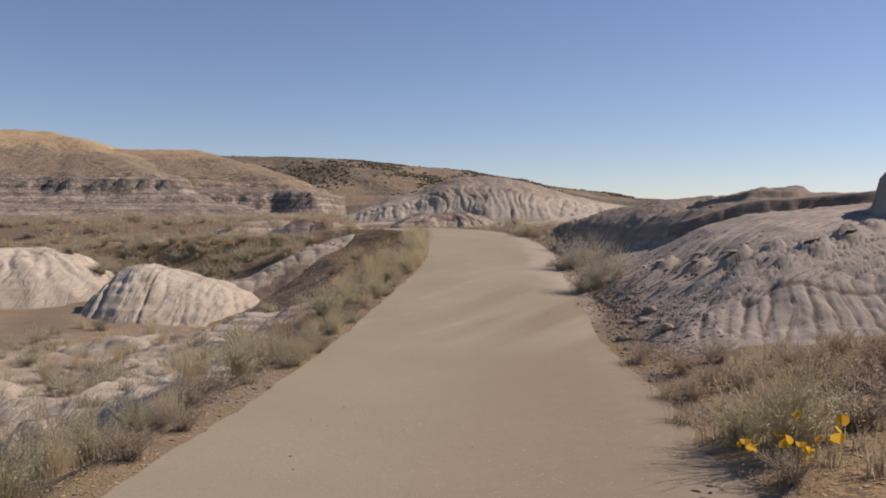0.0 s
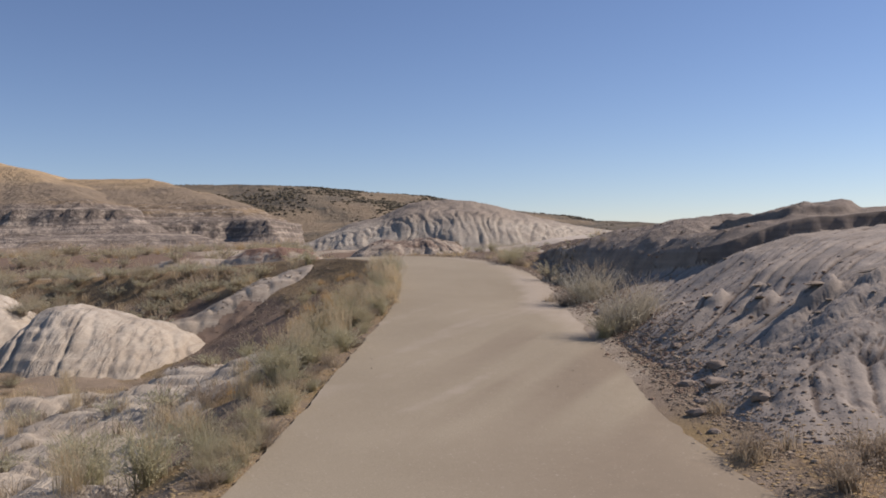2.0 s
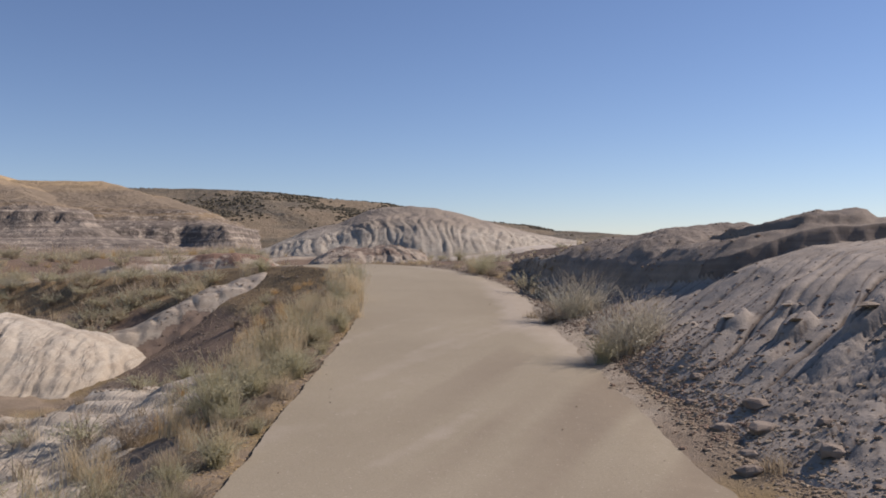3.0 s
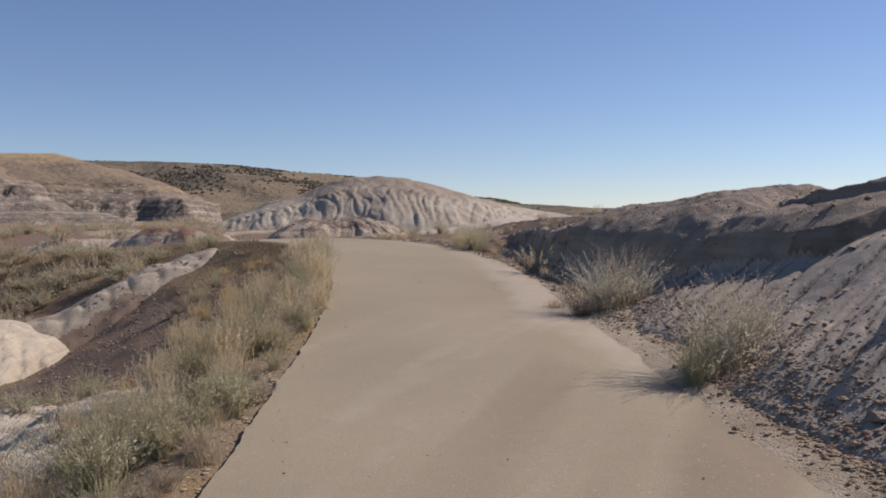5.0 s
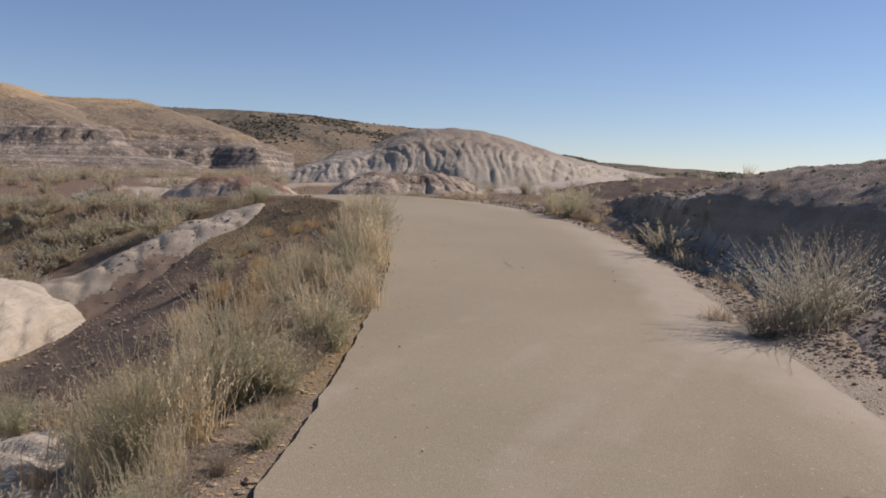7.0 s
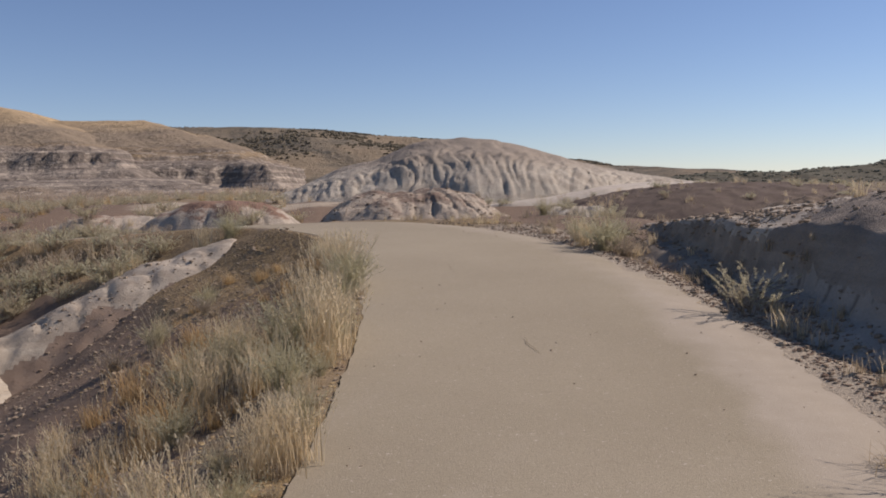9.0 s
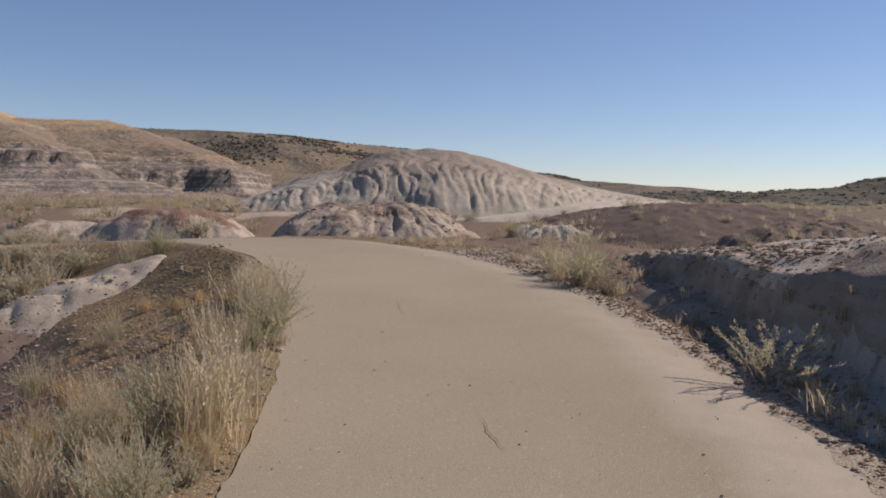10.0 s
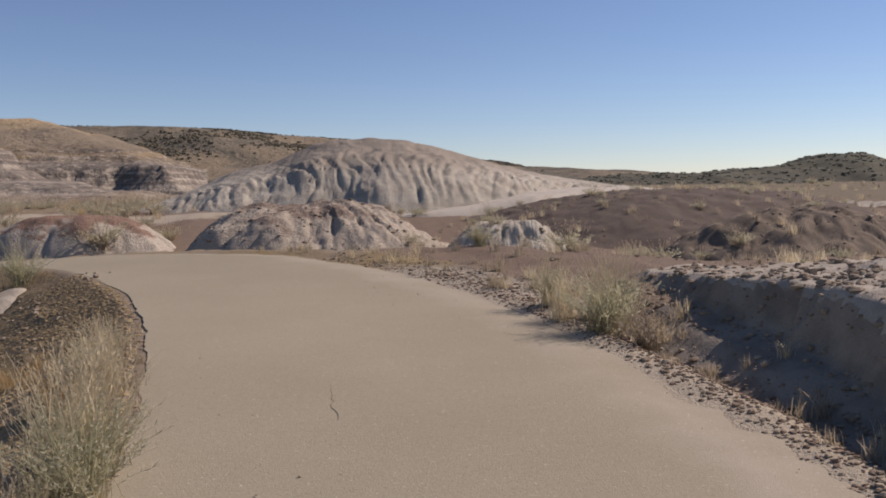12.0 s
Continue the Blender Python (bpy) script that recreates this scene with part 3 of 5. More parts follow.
# Mask for the colour that holds the rills' debris and their shade.
def rill_dirt_shade(x, y, z):
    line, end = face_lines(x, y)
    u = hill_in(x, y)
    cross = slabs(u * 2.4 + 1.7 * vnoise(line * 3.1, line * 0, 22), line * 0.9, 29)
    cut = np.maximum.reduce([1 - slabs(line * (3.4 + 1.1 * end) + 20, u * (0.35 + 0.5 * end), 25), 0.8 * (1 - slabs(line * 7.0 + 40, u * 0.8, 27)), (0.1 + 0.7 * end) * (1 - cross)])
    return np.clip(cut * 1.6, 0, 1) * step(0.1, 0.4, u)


def hill_height(x, y):
    """The grey clay hillside beside the path: ribs and rills below, a dark ledge, a rounded cap that runs out as a low bank."""
    d, pz = trail_at(x, y)
    u, s = hill_in(x, y), ledge_in(x, y)
    r = np.interp(u - np.clip(s, 0, 20), [-1, -0.1, 0, 0.4, 0.85, 1.3, 1.7, 1.95, 2.5, 5], [-0.6, -0.12, -0.04, 0.11, 0.31, 0.53, 0.73, 0.83, 1.0, 1.25])
    low = np.interp(y, [17.5, 19, 24, 26], [1.0, 0.8, 0.5, 0.2])
    r = np.where(r > 0, r * low, r)
    high = np.interp(y, [11, 15.5, 17, 18.5, 20, 22, 23.5, 25, 26], [0.16, 0.2, 0.28, 0.38, 0.42, 0.34, 0.22, 0.09, 0.0])
    soft = np.interp(y, [15, 16.6, 19, 20.6], [0.05, 0.14, 0.2, 0.1])
    ledge = step(-soft, soft, s)
    cap = np.interp(s, [0, 0.4, 1.0, 1.6, 2.4, 3.5, 6], [0.03, 0.27, 0.5, 0.61, 0.65, 0.55, -0.2])
    cap = cap * np.interp(y, [15, 18.5, 20, 22, 24], [1.1, 1.16, 0.74, 0.36, 0.22]) 
    far = step(16.8, 18.4, y)
    cap = cap * (far + (1 - far) * np.interp(x, [4.2, 5.2, 6.2, 7.5], [1.0, 0.42, 0.14, 0.0]))
    r = r + high * ledge + cap
    r = r + 0.13 * step(0.05, 0.16, blob(x, y, 5.75, 16.5, 1.2, 1.3) + 0.1 * fbm(x * 1.6, y * 1.6, 3, 17))
    block = blob(x, y, 9.05, 12.7, 2.6, 1.9) + 0.07 * fbm(x * 1.3, y * 1.3, 4, 18)
    r = r + 0.6 * step(0.0, 0.12, block) + 1.0 * step(0.1, 0.8, block)
    r = r - 1.3 * step(6.2, 8.4, x) * step(15.9, 17.6, y)
    # rounded slabs between narrow rills on the face, broken across at the near end
    face = step(0.05, 0.4, u) * step(-0.05, -0.3, s) * np.interp(y, [17, 20], [1.0, 0.4])
    line, end = face_lines(x, y)
    r = r + face * ((0.115 - 0.065 * end) * slabs(line * (3.4 + 1.1 * end) + 20, u * (0.35 + 0.5 * end), 25) + 0.03 * slabs(line * 7.0 + 40, u * (0.8 + 1.5 * end), 27) - 0.12 + 0.05 * end)
    cross = slabs(u * 2.4 + 1.7 * vnoise(line * 3.1, line * 0, 22), line * 0.9, 29)
    r = r + face * end * (0.1 * (vnoise(line * 2.1 + 5, u * 1.4, 23) - 0.5) + 0.05 * (ridged(x * 3.4, y * 3.4 + u, 3, 24) - 0.5))
    r = r + face * 0.055 * (cross - 0.7) * (0.15 + 0.85 * end) + face * 0.07 * (vnoise(line * 0.9 + 2, u * 0.6, 21) - 0.5)
    for kx, ky, size in HOODS:
        b = blob(x, y, kx, ky, 1.5 * size, size, 30) + 0.16 * fbm(x * 4, y * 4, 2, 30)
        tail = step(0, 0.5, blob(x, y, kx - 0.33, ky - 0.2, 0.5, 0.16, 33))
        r = r + np.maximum(0.6 * size * step(0.0, 0.35, b), 0.3 * size * tail)
    r = r + 0.005 * fbm(x * 9, y * 9, 3, 33) * step(0, 0.4, u) + 0.03 * np.maximum(fbm(x * 2.3, y * 1.6, 3, 31), 0) * step(0.3, 0.8, u)
    r = r + step(0.1, 0.4, s) * (0.05 * fbm(x * 1.3, y * 1.3, 4, 36) + 0.03 * fbm(x * 5, y * 5, 4, 37))
    base = pz * step(-20, 5, y) + 0.05
    return base + r - 0.5 * step(23.6, 27.0, y) * step(0.2, 2.0, u) - 3.0 * step(25.4, 27.4, y)


hillside = sheet("clay_hillside", graded(2.1, 5.9, 0.03, (1.7, 16.0), 1.1), graded(8.0, 26.5, 0.031, (7, 28), 1.15), hill_height, GREY_CLAY, {"rill": rill_dirt_shade}, floor=ground, parts=[
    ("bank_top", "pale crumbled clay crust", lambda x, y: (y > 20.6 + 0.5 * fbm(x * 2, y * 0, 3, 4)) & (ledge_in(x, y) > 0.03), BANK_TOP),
    ("bank", "low dark bank of crumbling clay", lambda x, y: (y > 20.6 + 0.5 * fbm(x * 2, y * 0, 3, 4)), BANK_SHADED),
    ("ledge", "dark brown shale ledge", lambda x, y: (np.abs(ledge_in(x, y)) < 0.05) & (y < 15.4), LEDGE_SHADE),
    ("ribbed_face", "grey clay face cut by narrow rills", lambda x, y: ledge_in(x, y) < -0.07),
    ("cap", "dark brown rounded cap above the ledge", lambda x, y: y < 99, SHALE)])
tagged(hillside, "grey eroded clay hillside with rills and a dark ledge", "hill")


LANDS = [((1.95, 16, 7.2, 28), hill_height)]       # stretches of raised land and their heights


def mound(name, label, cx, cy, rx, ry, base, top, material, turn=0.0, ribs=(2.0, 0.25), seed=0, flat=0.5, spacing=0.07, power=2.0, strata=0.008, lump=0.0, parts=None):
    """A rounded clay mound with ribs running down from its top and thin beds round it."""
    def height(x, y):
        b = blob(x, y, cx, cy, rx, ry, turn, power) + 0.10 * fbm(x * 2.2 / rx, y * 2.2 / rx, 3, seed)
        t = np.clip(b / flat, 0, 1.3)
        prof = np.where(t < 1, 1 - (1 - np.clip(t, 0, 1)) ** 1.8, 1.0 + 0.12 * (t - 1))
        ang = np.arctan2((y - cy) / ry, (x - cx) / rx)
        line = ang * (rx + ry) / 2 * ribs[0] + 0.6 * fbm(x * 0.9, y * 0.9, 3, seed + 3) + 40
        crack = np.exp(-((vnoise(line, b * 1.5 + 5, seed + 7) - 0.5) / 0.09) ** 2) + 0.5 * np.exp(-((vnoise(line * 2.3, b * 3 + 5, seed + 8) - 0.5) / 0.1) ** 2)
        slope = step(0.02, 0.25, b) * step(flat * 1.25, flat * 0.6, b)
        z = base + (top - base) * prof + np.where(b < 0, b * 3.0, 0)
        z = z + slope * ribs[1] * (0.8 * (vnoise(line * 0.6, b + 2, seed + 9) - 0.5) - 0.45 * crack)
        z = z + 0.35 * ribs[1] * step(0.0, 0.2, b) * fbm(x * 2.2, y * 2.2, 5, seed + 12) + lump * step(0.0, 0.15, b) * (ridged(x * 1.4, y * 1.4, 4, seed + 15) - 0.5)
        return z + strata * np.sin(z * 30 + 3 * fbm(x * 0.8, y * 0.8, 2, seed)) * slope
    r = max(rx, ry) * 1.25
    ob = sheet(name, np.arange(cx - r, cx + r, spacing), np.arange(cy - r, cy + r, spacing), height, material, floor=ground, parts=parts and [(a, b, (lambda low, high: lambda x, y: (height(x, y) >= low) & (height(x, y) < high))(low, high)) for a, b, low, high in parts])
    LANDS.append(((cx - r, cx + r, cy - r, cy + r), height))
    return tagged(ob, label, "mound")



def hood_height(x, y):
    """The ribbed mound in the gully: a blunt top with a lower shoulder beside it."""
    crest = np.interp(x, [-11.2, -10.3, -9.8, -9.35, -9.0, -8.3, -7.5, -6.9, -6.3, -5.6, -5.1, -4.5], [-2.2, -1.8, -1.25, -0.4, 0.0, 0.2, 0.02, -0.18, -0.34, -0.72, -1.05, -1.6])
    crest = crest + 0.05 * fbm(x * 1.5, x * 0, 3, 40)
    front = np.interp(x, [-11, -9.5, -7.5, -6, -4.2], [22.6, 21.1, 20.7, 21.0, 22.3]) + 0.25 * fbm(x * 0.8, y * 0.4, 3, 42)
    s = (y - front) / 3.2
    prof = np.interp(s, [-0.3, 0, 0.1, 0.3, 0.55, 0.8, 1.0, 1.5, 2.2], [-0.5, 0, 0.16, 0.45, 0.74, 0.93, 1.0, 0.9, 0.0])
    line = x * 2.4 + 0.5 * fbm(x * 0.7, y * 0.5, 3, 43) + 0.25 * (x + 7.5) * s
    crack = np.exp(-((vnoise(line + 30, s * 1.6 + 4, 44) - 0.5) / 0.08) ** 2) + 0.5 * np.exp(-((vnoise(line * 2.4 + 30, s * 3 + 4, 45) - 0.5) / 0.09) ** 2)
    bulge = vnoise(line * 0.8 + 3, s * 1.5, 46) - 0.5
    face = step(0.0, 0.12, s) * step(1.05, 0.7, s) * step(-1.7, -1.0, crest)
    z = -1.65 + (crest + 1.65) * prof + face * (0.1 * bulge - 0.09 * crack)
    beds = np.sin(z * 26 + 2.5 * fbm(x * 0.6, y * 0.6, 2, 48)) + 0.6 * np.sin(z * 61 + 1)
    return z + face * 0.012 * beds + 0.05 * fbm(x * 2.5, y * 2.5, 4, 49)


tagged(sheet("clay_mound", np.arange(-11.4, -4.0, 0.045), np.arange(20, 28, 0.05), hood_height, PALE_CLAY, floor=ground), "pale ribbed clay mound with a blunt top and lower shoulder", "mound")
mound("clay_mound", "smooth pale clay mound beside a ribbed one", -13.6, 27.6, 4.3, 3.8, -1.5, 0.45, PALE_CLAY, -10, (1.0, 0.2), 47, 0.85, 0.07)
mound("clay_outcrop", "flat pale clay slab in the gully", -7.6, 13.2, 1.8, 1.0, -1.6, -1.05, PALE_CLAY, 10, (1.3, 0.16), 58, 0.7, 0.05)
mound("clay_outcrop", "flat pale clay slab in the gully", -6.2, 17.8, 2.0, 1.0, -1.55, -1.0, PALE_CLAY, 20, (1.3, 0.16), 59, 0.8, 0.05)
mound("clay_mound", "low pale mound with a red-brown cap", -9.4, 41.5, 4.0, 2.2, -0.3, 0.95, MIXED_LOW, 5, (1.3, 0.2), 66, 0.8, 0.08)
mound("clay_mound", "low pale mound with grass round it", -13.0, 38.4, 3.0, 1.7, -0.5, 0.5, MIXED_LOW, 5, (1.3, 0.2), 67, 0.8, 0.08)
mound("clay_mound", "smooth pale mound with a flat red-brown cap", -5.8, 40.8, 3.6, 2.2, -0.4, 1.36, MIXED_LOW, -8, (1.3, 0.16), 69, 0.75, 0.07)
mound("shale_mound", "brown shale mound with a pale broken skirt", 0.3, 38.6, 4.0, 2.8, -0.6, 1.6, MIXED, 0, (1.2, 0.24), 72, 0.75, 0.05, lump=0.14,
      parts=[("crown", "brown crumbled shale crown", 1.15, 9), ("skirt", "pale broken skirt", -9, 1.15)])
mound("clay_mound", "small pale weathered clay mound", 4.8, 38.3, 2.3, 1.6, -0.5, 1.08, PALE_CLAY, 0, (1.6, 0.22), 75, 0.75, 0.05, lump=0.16)
mound("shale_rise", "long dark maroon shale rise", 12.3, 46.0, 10.5, 8.0, 0.0, 1.72, MAROON, 12, (0.5, 0.12), 78, 0.95, 0.13, lump=0.1,
      parts=[("crest", "smooth dark crest", 1.45, 9), ("flank", "long bare flank", -9, 1.45)])
mound("scrub_mound", "brown scrubby mound with a pale flank", 11.6, 37.0, 3.9, 2.4, 0.0, 1.26, BROWN, 10, (1.2, 0.24), 81, 0.85, 0.07, lump=0.1)


def shelf_height(x, y):
    """Pale clay that shows through the bank below the path: worn shelves with rills running down them."""
    d, pz = trail_at(x, y)
    e = -d - half_at(y)
    line = 0.5 * x + 0.86 * y + 0.3 * fbm(x * 0.8, y * 0.8, 3, 151)
    z = pz * 0.6 + np.interp(e, [0.5, 0.8, 1.3, 1.7, 2.2, 2.5, 3.4, 3.6, 4.6, 6], [-0.8, -0.52, -0.42, -0.45, -0.58, -0.78, -0.88, -1.12, -1.25, -1.7])
    z = z + 0.2 * fbm(x * 0.55, y * 0.45, 3, 152) + 0.05 * fbm(x * 2.5, y * 2.5, 4, 153)
    rill = np.exp(-((vnoise(line * 4 + 9, e * 0.4 + 3, 154) - 0.5) / 0.09) ** 2)
    rise = step(8.0, 9.5, y) * step(18.2, 16.8, y)
    return z + 0.04 - 0.05 * rill * step(0.9, 1.3, e) - 1.5 * (1 - rise)


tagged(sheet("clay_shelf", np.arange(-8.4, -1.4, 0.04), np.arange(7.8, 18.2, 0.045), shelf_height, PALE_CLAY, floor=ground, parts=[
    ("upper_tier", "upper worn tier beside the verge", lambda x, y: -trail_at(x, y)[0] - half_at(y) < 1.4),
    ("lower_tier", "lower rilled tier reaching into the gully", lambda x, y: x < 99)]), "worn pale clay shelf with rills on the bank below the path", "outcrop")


def along_ridge(x, y):
    """Metres along the crest from the ribbed mound, metres in front of it, and the width of its pale top."""
    along, off = (x + 6.4) * 0.84 + (y - 25.84) * 0.543, (x + 6.4) * 0.543 - (y - 25.84) * 0.84
    return along, off + 0.2 * fbm(x * 0.8, y * 0.8, 4, 62), np.interp(along, [-1, 0, 1.5, 3, 4.2], [0.25, 0.3, 0.42, 0.55, 0.5])


def ridge_height(x, y):
    """The pale crest that climbs from the ribbed mound to the path's shoulder: a worn top, a broken front edge, a drop to the valley behind."""
    along, off, wide = along_ridge(x, y)
    crest = -0.45 + np.interp(along, [-3, -1.2, 0, 1.4, 2.4, 4.0, 5.0, 6.0], [-2.0, -0.45, 0, 0.48, 0.9, 1.37, 1.42, 1.0])
    q = off - wide
    z = crest - np.interp(off, [-2.6, -1.0, -0.3, 0.1], [1.9, 0.6, 0.08, 0.0]) - np.interp(off, [0, 1.2], [0, 0.2]) - np.interp(q, [-0.3, 0.0, 0.3, 0.8, 1.6, 4], [0, 0.03, 0.18, 0.36, 0.75, 2.0])
    break_up = 0.05 * np.exp(-((vnoise(x * 2.2 + y * 0.5, y * 1.5, 64) - 0.5) / 0.07) ** 2) * step(0.4, 0.0, q)
    return z + 0.08 * fbm(x * 1.2, y * 1.2, 3, 65) + 0.035 * fbm(x * 3.4, y * 3.4, 4, 63) - break_up


def ridge_front(x, y):
    along, off, wide = along_ridge(x, y)
    return off > wide + 0.3 + 0.35 * fbm(x * 1.5, y * 1.1, 4, 61)


tagged(sheet("clay_ridge", np.arange(-8.4, -1.6, 0.05), np.arange(21.8, 31.0, 0.055), ridge_height, RIDGE, floor=ground, parts=[
    ("shale_slope", "bare maroon shale slope below the crest", ridge_front, BANK_SHALE),
    ("crest", "broken pale clay crest", lambda x, y: x < 99)]), "narrow pale clay ridge with a maroon shale slope below it", "ridge")


LANDS += [((-8.4, -1.4, 7.8, 18.2), shelf_height), ((-8.4, -1.6, 21.8, 31.0), ridge_height), ((-11.4, -4.0, 20, 28), hood_height)]


def dome_height(x, y):
    """The big fluted clay dome."""
    crest = np.interp(x, [-9, -6.7, -5.2, -3.5, -1.7, -0.5, 0.2, 1.2, 2.8, 3.7, 5, 6.5, 8.5, 11.3, 14.8, 17.8, 22], [1.0, 1.5, 2.15, 2.85, 3.2, 3.7, 4.0, 4.15, 4.2, 4.1, 3.9, 3.5, 3.0, 2.5, 2.05, 1.77, 1.0])
    front = np.interp(x, [-9, -6, -3, 0, 4, 8, 12, 18, 22], [53, 51, 49.3, 48.2, 47.8, 49.2, 52, 56, 60])
    s = (y - front + 0.7 * fbm(x * 0.35, y * 0.35, 3, 90)) / 7.5
    prof = np.interp(s, [-0.3, 0, 0.12, 0.3, 0.45, 0.7, 1.0, 1.6, 2.6], [-0.4, 0, 0.24, 0.5, 0.66, 0.87, 1.0, 0.95, 0.2])
    low = 1.05
    warp = 0.6 * fbm(x * 0.5, y * 0.5, 3, 93)
    ribs = ridged((x + warp) * 0.8 + 20, y * 0.13, 3, 95)
    fine = ridged((x + 0.4 * warp) * 3.0 + 20, y * 0.35, 3, 98)
    face = step(0.0, 0.12, s) * step(1.15, 0.75, s)
    h = (crest - low)
    cell = np.abs(((x + 0.8 * warp) * 0.62 + 0.5 * np.floor(s * 4.5)) % 1.0 - 0.5) * 2
    lobe = np.sqrt(np.clip(1 - cell ** 2, 0, 1)) * (1 - (s * 4.5) % 1.0 * 0.6)
    fan = x + 0.7 * warp - 0.45 * (x - 2.5) * s
    skirt = slabs(fan * 1.65 + 30, s * 4.5, 55) * step(0.8, 0.35, s) + 0.6 * slabs(fan * 4.2 + 60, s * 6.5, 58) * step(0.7, 0.3, s)
    crown = slabs(fan * 0.75 + 90, s * 2.6, 61) + 0.5 * slabs(fan * 2.3 + 90, s * 4.0, 63)
    soft = face * np.clip(h / 2.5, 0.25, 1) * (0.27 * (skirt - 1) + 0.16 * (crown - 1.2) * step(0.1, 0.5, s))
    return low + h * prof + soft + face * 0.05 * (lobe - 0.5) * np.clip(h / 2.5, 0.2, 1) * step(0.95, 0.6, s) + face * (0.22 * (ribs - 0.55) * np.clip(h / 2.5, 0.25, 1) * (0.4 + 0.6 * step(0.8, 0.4, s)) + 0.14 * (fine - 0.5) * (0.3 + 0.7 * step(0.65, 0.3, s))) + 0.05 * fbm(x * 2, y * 2, 3, 99)


dome = sheet("clay_dome", np.arange(-9, 22, 0.085), np.arange(46.5, 66, 0.1), dome_height, DOME_CLAY, floor=lambda x, y: ground(x, y) - 0.3, parts=[
    ("flank", "long low pale flank", lambda x, y: x > 8.6),
    ("fluted_skirt", "white fluted lower face", lambda x, y: dome_height(x, y) < 1.05 + 0.55 * (np.interp(x, [-9, -3.5, 0, 3, 6.5, 9], [1.2, 2.8, 4.0, 4.2, 3.5, 2.9]) - 1.05)),
    ("crown", "grey-brown rounded crown", lambda x, y: x < 99)])
tagged(dome, "big fluted clay dome, white below and grey-brown on top", "hill")


def bench_height(x, y):
    """The pale bench of washed clay at the dome's foot."""
    top = np.interp(x, [0.5, 2.9, 5.65, 8, 10.75, 14, 17], [0.5, 0.98, 1.24, 1.56, 1.7, 1.72, 1.5])
    v = y - np.interp(x, [0, 4, 8, 12, 18], [46.9, 46.5, 47.8, 50.4, 54.4])
    return top + 0.04 * v - 0.8 * step(0.4, -0.8, v) - 0.6 * step(3.0, 5.0, v) + 0.03 * fbm(x * 0.8, y * 0.8, 4, 171)


tagged(sheet("clay_bench", np.arange(0.5, 17, 0.14), np.arange(45.5, 58, 0.14), bench_height, BENCH, floor=ground), "smooth pale clay bench at the foot of the dome", "outcrop")


# far bluffs
def bluff(name, label, xs, ys, front, right, profile, tone, seed, cliff, scale=None, side=1.7, lift=0.0):
    """A layered bluff: its height follows the distance in from its foot, with gullies cut in; grass or scrub lies on its upper part."""
    def inside(x, y):
        w = fbm(x * 0.03, y * 0.03, 4, seed) * 9
        ribs = (ridged(x * 0.09 + 0.02 * y, y * 0.02, 3, seed + 4) - 0.5) * 2.4 + (ridged(x * 0.3, y * 0.1, 3, seed + 8) - 0.5) * 1.6 + 1.3 * fbm(x * 0.6, y * 0.6, 3, seed + 9)
        s = np.minimum(y - front(x), (right(y) - x) * side)
        return s + w * 0.5 + ribs * step(-40, 4, s) * (0.25 + 0.75 * step(cliff[1] * 2.2, cliff[1], s))

    def height(x, y):
        s = inside(x, y)
        z = np.interp(s, *profile)
        if scale is not None:
            z = 2 + (z - 2) * scale(x)
        if tone == "grass":
            z = z + 2.2 * (ridged(x * 0.055 + 0.02 * y, y * 0.02, 4, seed + 11) - 0.55) * step(cliff[1], cliff[1] + 14, s) * step(80, 50, s)
            dip = 1.2 * fbm(x * 0.02, y * 0.02, 2, seed + 15)
            z = z + 0.22 * np.sin((z + dip) * 4.0) * step(-14, -6, s) * step(cliff[1] + 8, cliff[1], s)
        return z + (tone == "scrub") * 2.6 * (ridged(x * 0.028 + 0.01 * y, y * 0.02, 3, seed + 6) - 0.5) * step(2, 14, s) * step(66, 50, s) + (0.35 * fbm(x * 0.12, y * 0.12, 5, seed + 2) + 0.5 * (ridged(x * 0.16, y * 0.16, 4, seed + 5) - 0.5) * step(4, -6, s)) * step(-45, -30, s)

    zones = {"steep": lambda x, y, z: step(cliff[0] - 3, cliff[0] + 1, inside(x, y)) * step(cliff[1] + 3, cliff[1] - 2, inside(x, y)),
             "grass": lambda x, y, z: (tone == "grass") * step(cliff[1] + 2, cliff[1] + 11, inside(x, y) + 4 * fbm(x * 0.1, y * 0.1, 3, 3)),
             "lift": lambda x, y, z: lift + 0 * x,
             "talus": lambda x, y, z: (tone == "grass") * step(-4, -9, inside(x, y) + 5 * fbm(x * 0.15, y * 0.15, 3, seed)),
             "scrub": lambda x, y, z: (tone == "scrub") * np.ones_like(x)}
    parts = [("crest", "flat brown crest", lambda x, y: inside(x, y) > 62), ("scrub_slope", "slope dotted with low shrubs", lambda x, y: x < 999)] if tone == "scrub" else [
        ("talus", "brown broken talus at the foot", lambda x, y: inside(x, y) < -6), ("cliff", "banded grey and black clay cliff", lambda x, y: inside(x, y) < cliff[1] + 2),
        ("grass_slope", "dry grassy slope", lambda x, y: x < 999)]
    ob = sheet(name, xs, ys, height, BLUFF, zones, lambda x, y: ground(x, y) - 1.0, parts)
    return tagged(ob, label, "bluff"), height


